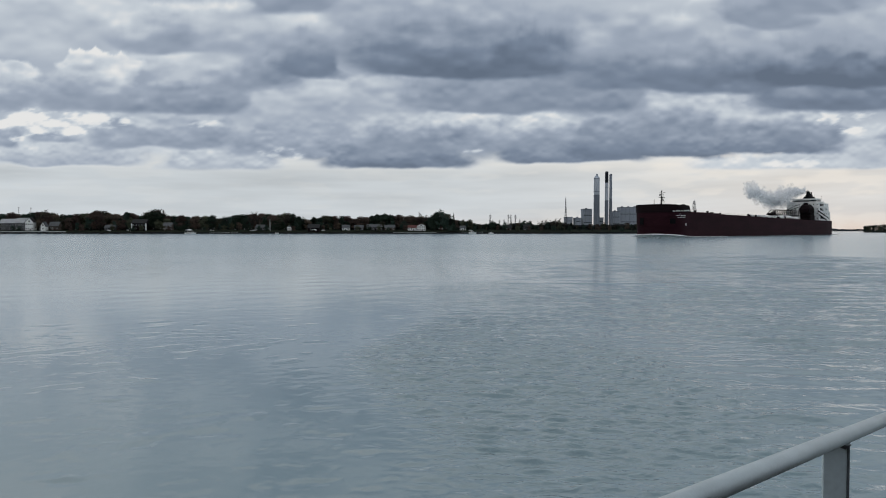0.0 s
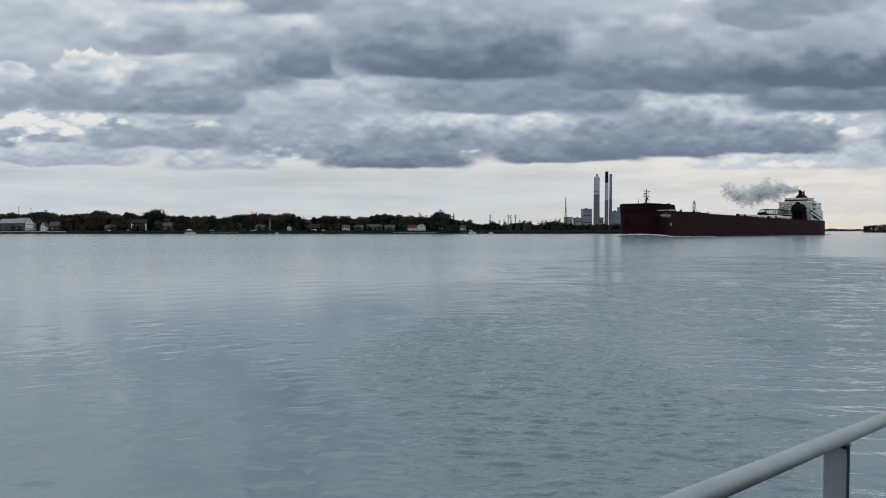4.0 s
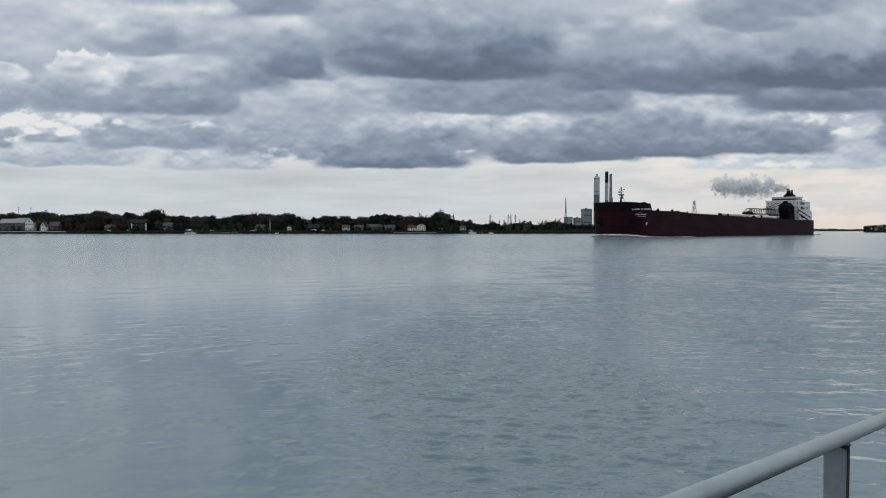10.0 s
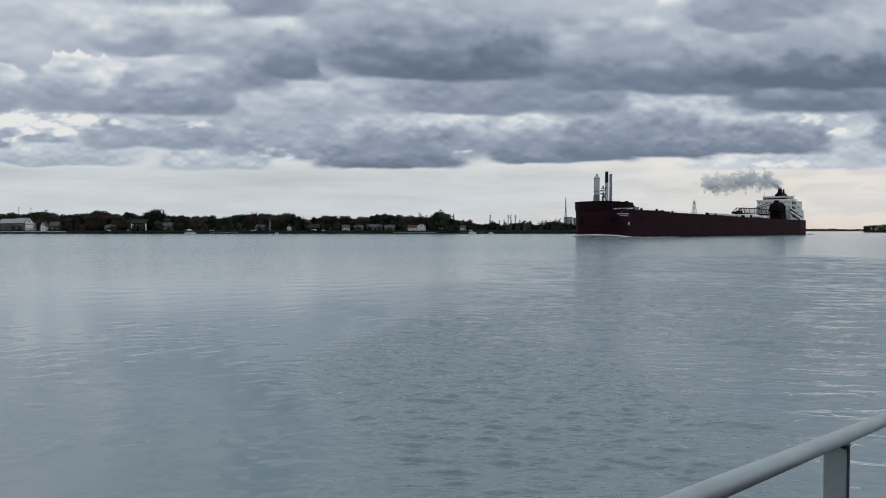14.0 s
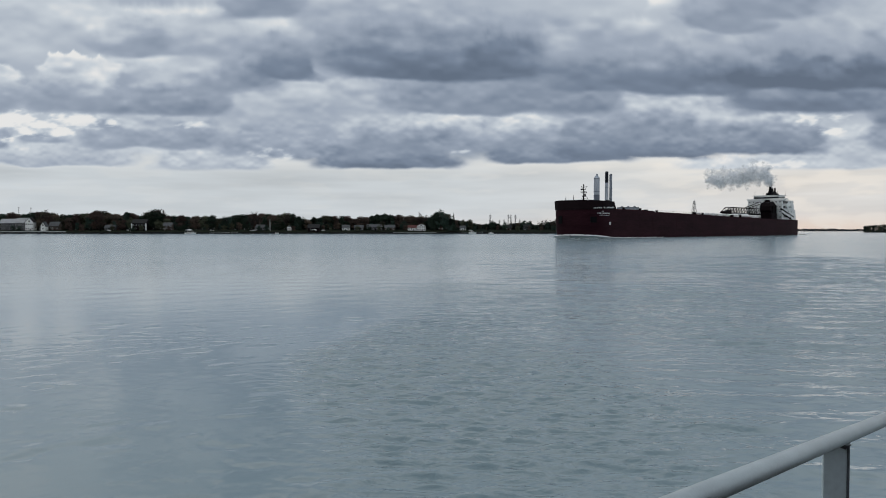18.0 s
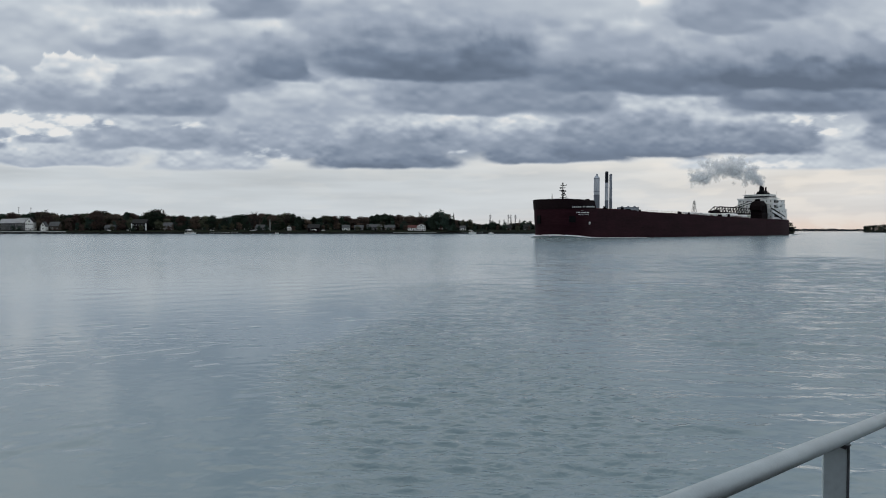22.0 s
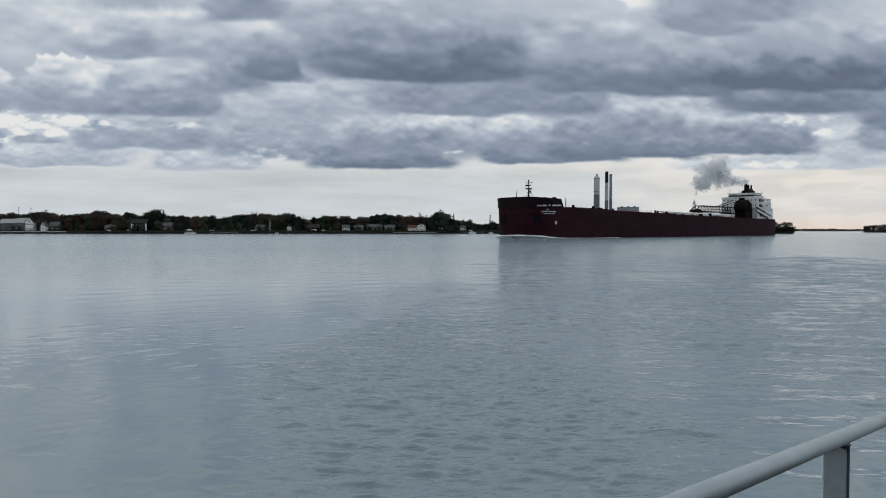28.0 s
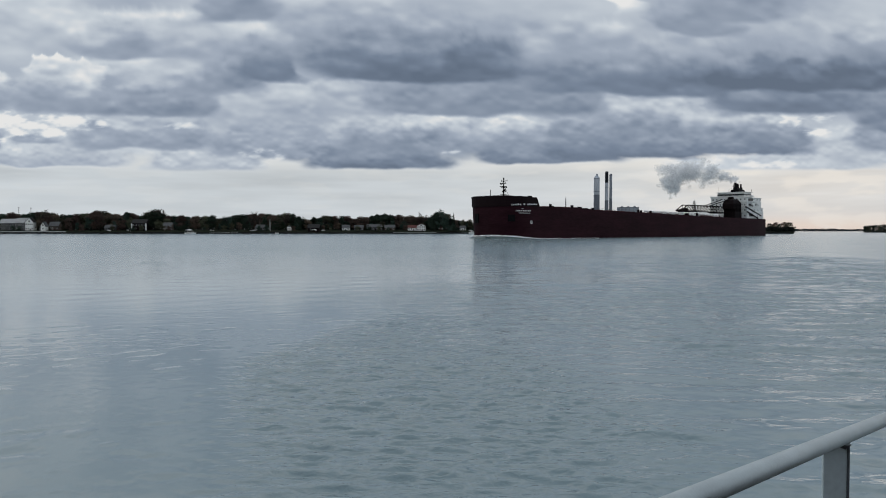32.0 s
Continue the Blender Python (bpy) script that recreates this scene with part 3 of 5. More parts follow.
def build_ship():
    ship = empty("lake_freighter", pose(SHIP_X, SHIP_Y, FREEBOARD, 0, 0, SHIP_TURN), "long oxide-red bulk freighter under way with white aft deckhouse", "ship")

    def ring(s, levels):
        port, star = [], []
        for z, lean in levels:
            y = half_beam(s, lean)
            port.append((max(s, lean), -y, z)); star.append((max(s, lean), y, z))
        return port + star[::-1]
    ss = [0.0, 0.15, 0.5, 1, 1.7, 2.6, 3.8, 5.5, 7.5, 10, 14, 19.6, 35, 61, 63, 95, 128, 161, 195, 227, 260, 278, 288, 297, LOA]
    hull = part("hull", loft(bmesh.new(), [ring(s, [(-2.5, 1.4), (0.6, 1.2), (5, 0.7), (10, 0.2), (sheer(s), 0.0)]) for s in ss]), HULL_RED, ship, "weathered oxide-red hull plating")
    hull.data.shade_smooth()
    hull.modifiers.new("edges", "EDGE_SPLIT").split_angle = radians(35)
    fc = [0.0, 0.15, 0.5, 1, 1.7, 2.6, 3.8, 5.5, 7.5, 10, 14, 17.6, 19.7]
    rings = []
    for s in fc:
        top = 20.0 - 0.5 * smooth(s / 6.0) if s < 18 else 15.3
        out = [(s - 0.5 * (1 - s / 20), -half_beam(s) - 0.12, 15.0), (s - 0.9 * (1 - s / 20), -half_beam(s) - 0.16, top)]
        rings.append(out + [(p[0], -p[1], p[2]) for p in out[::-1]])
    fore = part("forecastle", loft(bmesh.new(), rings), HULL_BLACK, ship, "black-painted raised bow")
    for side in (-1, 1):
        line = []
        for i, s in enumerate(fc[:-2]):
            x, y, z = s - 0.9, half_beam(s) + 0.1, rings[i][1][2] + 0.12
            line.append([(x, side * (y + dy), z + dz) for dy, dz in ((0.13, 0), (0.07, 0.11), (-0.07, 0.11), (-0.13, 0), (-0.07, -0.11), (0.07, -0.11))])
        bm = loft(bmesh.new(), line)
        part("bulwark_rail", bm, SHIP_DARK, fore)
    # bow fittings
    part("jackstaff", tubed((1.9, 0, 19.6), (1.9, 0, 23.2), 0.22, 0.12), BLACK_STEEL, ship)
    mast = part("forward_mast", tubed((11.6, 0, 19.4), (11.6, 0, 28.6), 0.45, 0.2, 10), BLACK_STEEL, ship, "black foremast with lamps and radar arms")
    for z, w in ((22.6, 1.3), (24.6, 2.0), (26.6, 1.4), (27.9, 2.2)):
        part("yard", tubed((11.6, -w, z), (11.6, w * 0.6, z), 0.16), BLACK_STEEL, mast)
        for e in (-w, w * 0.6):
            part("masthead_lamp", tubed((11.6, e, z - 0.15), (11.6, e, z + 0.55), 0.2, 0.16), BLACK_STEEL, mast)
    part("radar_scanner", boxed(10.6, 12.0, -1.7, 1.7, 25.0, 25.35, bevel=0.08), BLACK_STEEL, mast)
    part("lamp_box", boxed(11.3, 11.9, -0.3, 0.3, 28.4, 29.5, bevel=0.1), BLACK_STEEL, mast)
    part("platform", boxed(10.4, 12.8, -1.2, 1.2, 21.2, 21.4, bevel=0.04), BLACK_STEEL, mast)
    part("searchlight", boxed(10.7, 11.4, -1.5, -0.7, 23.0, 23.9, bevel=0.15), BLACK_STEEL, mast)
    part("horn", tubed((11.2, 0.4, 26.4), (10.2, 0.9, 26.6), 0.2, 0.45, 8), BLACK_STEEL, mast)
    for y in (-2.2, 2.2):
        part("stay", tubed((13.8, y, 19.5), (11.6, 0, 26.0), 0.1), BLACK_STEEL, mast)
    for x, y in ((5.5, -5), (5.5, 5), (14.5, -8), (16.5, -12.5)):
        part("mooring_winch", boxed(x - 0.9, x + 0.9, y - 0.9, y + 0.9, 19.2, 20.4, bevel=0.25), SHIP_DARK, ship)
    # anchor pockets, mark and lettering bars
    for side in (-1, 1):
        bm = bmesh.new()
        p, n, t = hull_spot(2.7 if side < 0 else 0.6, 9.4, 0)
        p.y, n.y = p.y * -side, n.y * -side
        for v in bmesh.ops.create_cube(bm, size=1)["verts"]:
            q = v.co.copy()
            v.co = p + Vector((-n.y, n.x, 0)) * q.x * (3.4 if side < 0 else 3.0) + n * q.y * 0.3 + Vector((0, 0, 1)) * q.z * (3.2 if side < 0 else 4.4)
        part("anchor_pocket", bm, BLACK_STEEL, ship, "dark recessed anchor pocket")
    p, n, t = hull_spot(13.4, 7.4)
    mark = part("bow_thruster_mark", tubed(p - n * 0.1, p + n * 0.14, 0.85, None, 16), MARKING, ship, "round white thruster mark")
    for q in (t, Vector((0, 0, 1))):
        part("cross_bar", tubed(p + n * 0.16 - q * 0.6, p + n * 0.16 + q * 0.6, 0.1, None, 6), HULL_RED, mark)
    # the name on the bow: one raised mark a letter, closer together in s where the plating turns forward
    slots = (1, 1, 1, 1, 1, 0, 1, 0, 1, 1, 1, 1, 1, 1)
    for i, on in enumerate(slots):
        s = 2.7 + 15.2 * (i / 14.0) ** 1.3
        s1 = 2.7 + 15.2 * ((i + 0.5) / 14.0) ** 1.3
        if on:
            bm = bmesh.new()
            z = 15.35 + 0.035 * i
            plate_on_hull(bm, s, s1, z, z + (0.62 if i % 3 else 0.8), 0.34 + 0.5 * (1 - s / 20), 1)
            part("lettering_bar", bm, MARKING, ship)
    for s0, s1, n, z0, z1 in ((6.6, 8.2, 3, 13.75, 14.0), (4.2, 13.4, 9, 12.6, 13.2), (5.2, 12.8, 12, 11.65, 11.95)):
        for i in range(n):
            bm = bmesh.new()
            k0, k1 = i / n, (i + (0.4, 0.62, 0.5)[i % 3]) / n
            plate_on_hull(bm, s0 + (s1 - s0) * k0 ** 1.25, s0 + (s1 - s0) * k1 ** 1.25, z0, z1, 0.08, 1)
            part("lettering_bar", bm, MARKING, ship)
    # plate seams and rubbing strake along the side
    for s0, s1, z0, z1 in ((20, 304, 5.6, 5.75), (20, 304, 9.3, 9.42), (62, 304, 11.6, 11.75)):
        bm = bmesh.new()
        plate_on_hull(bm, s0, s1, z0, z1, 0.05, 24)
        part("strake", bm, HULL_RED, ship)
    for s in np.arange(30, 300, 15.0):
        bm = bmesh.new()
        plate_on_hull(bm, float(s), float(s) + 0.25, 0.4, sheer(float(s)) - 0.3, 0.02, 1)
        part("plate_seam", bm, HULL_RED, ship)
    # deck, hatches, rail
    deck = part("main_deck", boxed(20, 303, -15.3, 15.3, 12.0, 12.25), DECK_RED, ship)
    for i in range(18):
        x = 30 + i * 11.6
        part("hatch_cover", boxed(x, x + 7.2, -11, 11, sheer(x) - 1.0, sheer(x) + 0.62, bevel=0.12), DECK_RED, ship)
    for side in (-1, 1):
        rail = part("deck_rail", loft(bmesh.new(), [[(s, side * 15.6, sheer(s) + 1.05), (s, side * 15.54, sheer(s) + 1.05), (s, side * 15.54, sheer(s) + 1.1), (s, side * 15.6, sheer(s) + 1.1)] for s in (64, 95, 128, 161, 195, 227, 262)]), SHIP_DARK, ship)
        for x in np.arange(64, 262, 4.5):
            z = sheer(float(x))
            part("stanchion", tubed((x, side * 15.57, z), (x, side * 15.57, z + 1.08), 0.05, None, 5), SHIP_DARK, rail)
    for x, y, w, hh in ((22, -12, 2.0, 1.3), (32, -13, 0.8, 1.7), (36, -10, 3.0, 0.9), (52, -12, 1.2, 1.5), (58, -12, 3, 0.8), (70, -13, 0.9, 1.3), (118, -13, 0.8, 1.8), (121, -13, 0.6, 1.6), (132, -13, 0.9, 1.6)):
        part("deck_locker", boxed(x, x + w, y - 0.6, y + 0.6, sheer(x) - 0.2, sheer(x) + hh, bevel=0.1), SHIP_DARK, ship)
    # unloading boom along the deck
    boom = part("unloading_boom", boxed(196, 262, -1.6, 1.6, 16.0, 16.5, bevel=0.08), SHIP_DARK, ship, "long dark truss conveyor boom")
    for y in (-1.9, 1.9):
        part("top_chord", tubed((203, y, 20.9), (262, y, 20.9), 0.28, None, 6), SHIP_DARK, boom)
        part("bottom_chord", tubed((193.5, y, 16.9), (262, y, 16.4), 0.34, None, 6), SHIP_DARK, boom)
        part("nose_brace", tubed((193.5, y, 16.9), (203, y, 20.9), 0.34, None, 6), SHIP_DARK, boom)
        for i in range(12):
            x = 203 + i * 4.9
            part("truss_post", tubed((x, y, 16.6), (x, y, 20.9), 0.2, None, 5), SHIP_DARK, boom)
            part("truss_diagonal", tubed((x, y, 16.6), (x + 4.9, y, 20.9), 0.19, None, 5), SHIP_DARK, boom)
    part("conveyor_belt", boxed(200, 262, -1.2, 1.2, 16.5, 17.0, bevel=0.1), SHIP_DARK, boom)
    bm = bmesh.new()
    loft(bm, [[(193, y, 16.3), (193, y, 17.4), (203, y, 18.8), (206, y, 16.3)] for y in (-1.7, 1.7)])
    part("nose_hopper", bm, SHIP_DARK, boom)
    for y in (-3, 3):
        part("boom_stay", tubed((236, y * 0.6, 21), (262, y - 3, 26.5), 0.32, None, 6), SHIP_DARK, boom)
    # white pipes and gear under the boom
    for y, z, a, b in ((-8, 15.2, 134, 216), (-9.5, 14.7, 140, 220)):
        part("deck_pipe", tubed((a, y, z), (b, y, z - 0.6), 0.5, None, 8), SHIP_WHITE, ship, "white deck pipe")
    for x in np.arange(138, 216, 13.0):
        part("pipe_support", boxed(x, x + 0.5, -10.2, -7.4, 12.2, 15.0 - (x - 134) * 0.008), SHIP_WHITE, ship)
    for x, w, hh, m in ((150, 3, 1.9, SHIP_WHITE), (160, 5, 1.5, SHIP_WHITE), (172, 4, 2.0, SHIP_WHITE), (181, 2.5, 1.6, SHIP_DARK), (187, 6, 1.7, SHIP_WHITE), (195, 2, 2.2, SHIP_DARK)):
        part("deck_machinery", boxed(x, x + w, -12.5, -10.5, 12.3, sheer(x) + hh, bevel=0.25), m, ship)
    part("boom_saddle", boxed(199, 207, -9, -4, 12.4, 15.9, bevel=0.9), SHIP_WHITE, ship, "white boom rest")
    part("boom_saddle", boxed(210, 221, -9, -4, 12.4, 16.0, bevel=1.2), SHIP_WHITE, ship, "white boom rest")
    part("deck_crane", boxed(225, 234, -10, -6, 12.4, 15.0, bevel=0.7), SHIP_WHITE, ship)
    # dark conveyor tower before the deckhouse
    bm = bmesh.new()
    loft(bm, [[(258.5, y, 12.2), (258.5, y, 18.6), (256.2, y, 19.4), (256.2, y, 22.8), (258.5, -5.6 + (y + 5.6) * 0.85, 25.4), (262, -5.6 + (y + 5.6) * 0.7, 26.6), (267, -5.6 + (y + 5.6) * 0.7, 26.6), (269.6, y, 23.4), (269.6, y, 12.2)] for y in (-10.8, -2.6)])
    tower = part("conveyor_tower", bm, SHIP_DARK, ship, "dark brown conveyor loop casing")
    part("tower_hood", boxed(262, 265.5, -7.2, -4.0, 26.4, 28.3, bevel=0.3), SHIP_DARK, tower)
    for z in (15.8, 19.0, 22.6):
        part("walkway", boxed(255.4, 270.4, -11.8, -10.7, z, z + 0.16), SHIP_DARK, tower)
        part("walkway_rail", tubed((255.4, -11.75, z + 1.1), (270.4, -11.75, z + 1.1), 0.07, None, 5), SHIP_DARK, tower)
    for x in (260.5, 267.8):
        part("stiffener", boxed(x, x + 0.35, -11.1, -10.7, 12.3, 23.2), SHIP_DARK, tower)
    part("side_chute", boxed(256, 268, -12.0, -9.6, 12.2, 17.0, bevel=0.5), SHIP_DARK, tower)
    part("inclined_gallery", loft(bmesh.new(), [[(270, -14.6, 20.5), (270, -13.4, 20.5), (270, -13.4, 21.3), (270, -14.6, 21.3)], [(298, -14.6, 14.2), (298, -13.4, 14.2), (298, -13.4, 15.0), (298, -14.6, 15.0)]]), SHIP_DARK, tower)
    part("inclined_gallery", loft(bmesh.new(), [[(270, -15.4, 17.0), (270, -14.7, 17.0), (270, -14.7, 17.7), (270, -15.4, 17.7)], [(290, -15.4, 12.4), (290, -14.7, 12.4), (290, -14.7, 13.1), (290, -15.4, 13.1)]]), SHIP_DARK, tower)
    # deckhouse tiers
    tiers = ((272, 302.6, 14.3, 12.2, 16.6), (272.3, 302.2, 14.1, 16.6, 20.6), (272.6, 299.2, 13.9, 20.6, 24.6), (273, 298.8, 13.7, 24.6, 28.0))
    for k, (x0, x1, w, z0, z1) in enumerate(tiers):
        tier = part("deckhouse_tier", boxed(x0, x1, -w, w, z0, z1, bevel=0.15), SHIP_WHITE, ship, "white steel deckhouse storey")
        part("deck_edge", boxed(x0 - 0.4, x1 + 0.5, -w - 0.4, w + 0.4, z1 - 0.12, z1 + 0.1), SHIP_WHITE, tier)
        for i in range(9):
            y = -w + 1.6 + i * (2 * w - 3.2) / 8
            part("window", boxed(x0 - 0.06, x0 + 0.1, y - 0.42, y + 0.42, z0 + 1.6, z0 + 2.6, bevel=0.05), GLASS_DARK, tier)
        n = 2 + k % 2
        for i in range(n):
            x = x0 + 12.5 + i * 6.1 + 1.7 * (k % 3)
            part("window", boxed(x - 0.5, x + 0.5, -w - 0.07, -w + 0.1, z0 + 1.6, z0 + 2.7, bevel=0.05), GLASS_DARK, tier)
    for z in (25.4, 21.4, 14.0):
        for i in range(4):
            part("large_window", boxed(275.5 + i * 1.9, 276.9 + i * 1.9, -14.45, -13.4, z, z + 2.0, bevel=0.05), GLASS_DARK, ship)
    bridge = part("wheelhouse", boxed(276, 290, -10, 10, 28.0, 32.0, bevel=0.3), SHIP_WHITE, ship, "white wheelhouse")
    part("window_band", boxed(275.93, 290.06, -10.07, 10.07, 29.7, 31.0), GLASS_DARK, bridge, "dark wheelhouse window band")
    part("roof_edge", boxed(275, 291, -10.8, 10.8, 32.0, 32.4, bevel=0.1), SHIP_WHITE, bridge)
    part("bridge_wing", boxed(276, 280, -15.8, 15.8, 28.4, 29.5, bevel=0.1), SHIP_WHITE, bridge)
    wing = part("wing_rail", boxed(274.6, 291.8, -13.2, -13.1, 29.3, 29.42), SHIP_WHITE, bridge)
    for x in np.arange(275, 292, 2.0):
        part("stanchion", tubed((x, -13.15, 28.4), (x, -13.15, 29.4), 0.05, None, 5), SHIP_WHITE, wing)
    # funnel, exhaust stacks, aft mast
    bm = bmesh.new()
    loft(bm, [[(283.5, -3.4, 32.4), (295.5, -3.4, 32.4), (295.5, 3.4, 32.4), (283.5, 3.4, 32.4)], [(283.8, -2.8, 34.6), (295, -2.8, 34.6), (295, 2.8, 34.6), (283.8, 2.8, 34.6)],
               [(284.2, -1.6, 34.8), (294.5, -1.6, 34.8), (294.5, 1.6, 34.8), (284.2, 1.6, 34.8)], [(284.2, -1.5, 36.0), (294.5, -1.5, 36.0), (294.5, 1.5, 36.0), (284.2, 1.5, 36.0)]])
    funnel = part("funnel", bm, BLACK_STEEL, ship, "black stepped funnel casing with exhaust stacks")
    part("funnel_base", boxed(281, 297, -5, 5, 28.0, 32.4, bevel=0.3), SHIP_WHITE, funnel)
    for x, y, z, r in ((284.9, 0, 40.0, 1.0), (288.6, -0.6, 38.6, 0.6), (290.6, 0.8, 39.6, 0.75), (293.6, -0.5, 39.2, 0.7), (295.6, 0.6, 37.8, 0.5)):
        part("exhaust_pipe", tubed((x, y, 34.8), (x, y, z), r, r * 0.92, 12), BLACK_STEEL, funnel)
    mast = part("aft_mast", tubed((277, -2, 32.7), (277, -2, 38.6), 0.3, 0.18, 8), BLACK_STEEL, ship, "slim aft mast with yards")
    for z, w in ((35.0, 1.8), (36.8, 1.2)):
        part("yard", tubed((277, -2 - w, z), (277, -2 + w, z), 0.1), BLACK_STEEL, mast)
    for x, y, z in ((276, -9, 35.5), (289, -10.5, 35.2), (292, 8, 35.6), (276, 9, 36)):
        part("whip_aerial", tubed((x, y, 32.6), (x, y, z), 0.12, 0.05, 6), BLACK_STEEL, ship)
    for x in (280, 290):
        boat = part("lifeboat", loft(bmesh.new(), [[(x + dx, -15.2 - 1.0 * k, 22.2 + 1.2 * (1 - k)), (x + dx, -15.2 + 1.0 * k, 22.2 + 1.2 * (1 - k)), (x + dx, -15.2 + 0.8 * k, 24.0), (x + dx, -15.2 - 0.8 * k, 24.0)] for dx, k in ((-2.6, 0.15), (-1.5, 0.9), (1.5, 0.9), (2.6, 0.15))]), SHIP_WHITE, ship)
    # stern rail and bitts
    for x, y in ((300, -14), (303, -12), (303.5, -6), (303, 2)):
        part("bitt", tubed((x, y, 12.1), (x, y, 13.4), 0.35), SHIP_DARK, ship)
    # bow wave and wash
    rng = random.Random(3)

    def sink(bm):
        bmesh.ops.translate(bm, vec=(0, 0, -FREEBOARD), verts=bm.verts)
    bm = bmesh.new()
    for side in (-1, 1):
        prof = []
        for i in range(48):
            s = -2.2 + i * 0.55
            y = half_beam(max(s, 0), 1.2)
            hgt = 1.15 * math.exp(-((s + 1) / 10.0) ** 2) + 0.12
            wid = 2.2 + 0.16 * max(0, s)
            prof.append([(s - 0.6, side * (y - 1.2), -0.4), (s - 0.6, side * (y - 0.4), hgt), (s - 0.9, side * (y + wid * 0.35), hgt * 0.8), (s - 1.2, side * (y + wid * 0.75), hgt * 0.3), (s - 1.4, side * (y + wid), -0.4)])
        loft(bm, prof)
    sink(bm)
    part("bow_swell", bm, WAVE_DARK, ship, "smooth swell pushed up by the bow, dark reflection painted in", smooth=True)
    bm = bmesh.new()
    for side in (-1, 1):
        prof = []
        for i in range(60):
            s = -1.5 + i * 0.42 + 0.012 * i * i
            y = half_beam(max(s, 0), 1.2) + 0.25 + 0.045 * max(0, s - 3)
            hgt = 1.5 * math.exp(-((s + 1) / 11.0) ** 2) + 0.35 * math.exp(-s / 30.0) + rng.uniform(-0.10, 0.14)
            wid = 0.9 + 0.04 * max(0, s) + rng.uniform(-0.2, 0.3)
            prof.append([(s, side * (y - 0.5), -0.3), (s, side * (y - 0.4), max(0.1, hgt)), (s, side * (y + wid * 0.5), max(0.08, hgt * 0.75)), (s, side * (y + wid), -0.3)])
        loft(bm, prof)
    sink(bm)
    part("bow_wave", bm, FOAM, ship, "white foaming bow wave", smooth=True)
    bm = bmesh.new()
    loft(bm, [[(LOA - 1 + d, -11 + 0.1 * d + rng.uniform(-1, 1), -0.1), (LOA - 1 + d, 11 - 0.1 * d, -0.1), (LOA - 1 + d, 9, 0.4), (LOA - 1 + d, -10, 0.35 + rng.uniform(0, .25))] for d in (0, 4, 9, 15, 22, 30, 40)])
    sink(bm)
    part("stern_wash", bm, FOAM, ship)
    return ship


lake_freighter = build_ship()


# ---- exhaust smoke: clusters of tiny flecks that drift and turn ----
FUNNEL_TOP = (285.5, 0, 40.0)


def fleck_cluster(rng, size, count):
    """Small flakes that lie round a few soft lumps, thick at their skins and thin between them."""
    lumps = rng.normal(0, 0.60, (20, 3))
    width = np.linspace(0.62, 0.2, 20) * rng.uniform(0.85, 1.15, 20)
    which = rng.choice(20, count, p=width ** 2 / (width ** 2).sum())
    d = rng.normal(0, 1, (count, 3))
    d /= np.linalg.norm(d, axis=1)[:, None]
    far = np.where(rng.rand(count) < 0.78, rng.normal(0.92, 0.10, count), np.abs(rng.normal(0.8, 0.42, count)))
    c = (lumps[which] + d * (width[which] * far)[:, None]) * size * 0.6
    n = d + rng.normal(0, 0.35, (count, 3))
    a = np.cross(n, rng.normal(0, 1, (count, 3)))
    a /= np.linalg.norm(a, axis=1)[:, None]
    b = np.cross(n, a)
    b /= np.linalg.norm(b, axis=1)[:, None]
    k = 0.19 * rng.uniform(0.6, 1.4, (count, 1))
    pts = np.stack([c + a * k, c - a * k * 0.5 + b * k * 0.87, c - a * k * 0.5 - b * k * 0.87], axis=1).reshape(-1, 3)
    me = bpy.data.meshes.new("smoke_puff")
    me.from_pydata(pts.tolist(), [], [(3 * i, 3 * i + 1, 3 * i + 2) for i in range(count)])
    me.materials.append(SMOKE)
    return me


# the plume's line as offsets from the stack in metres (across, up), from the stack outwards, time by time
PLUME_EARLY = {
    0: ((-3, 0), (-12, -1), (-22, -5), (-31, -10), (-42, -4), (-54, 1)),
    3: ((-3, 0), (-14, 0), (-27, -4), (-36, -3), (-46, -9), (-70, 0)),
    6: ((-2, 0), (-10, 1), (-24, 3), (-36, 1), (-46, -1), (-56, -4)),
    9: ((-1, 0), (-12, 1), (-25, 1), (-38, 0), (-50, 2), (-62, 1)),
    13: ((-1, 1), (-8, 4), (-20, 5), (-36, 5), (-50, 2), (-63, 2)),
}
PLUME_LATE = {
    17: ((0, 1), (-3, 7), (-12, 11), (-26, 9), (-42, 6), (-58, 7)),
    19: ((0, 1), (-2, 8), (-10, 11), (-22, 9), (-34, 7), (-46, 5)),
    23: ((0, 1), (-6, 5), (-16, 9), (-26, 17), (-42, 14), (-57, 6)),
    25: ((0, 1), (-9, 1), (-20, 2), (-18, 10), (-12, 17), (-24, 16)),
    28: ((0, 1), (-12, 3), (-24, 6), (-24, 15), (-32, 6), (-37, -2)),
    30: ((0, 1), (-12, 4), (-25, 6), (-22, 16), (-38, 8), (-41, -4)),
    32: ((0, 2), (-12, 6), (-26, 7), (-40, 9), (-52, 5), (-47, -6)),
}
PLUME = {**PLUME_EARLY, **PLUME_LATE}
PUFF_SIZE = (3.6, 5.8, 7.6, 8.4, 7.8, 6.2)


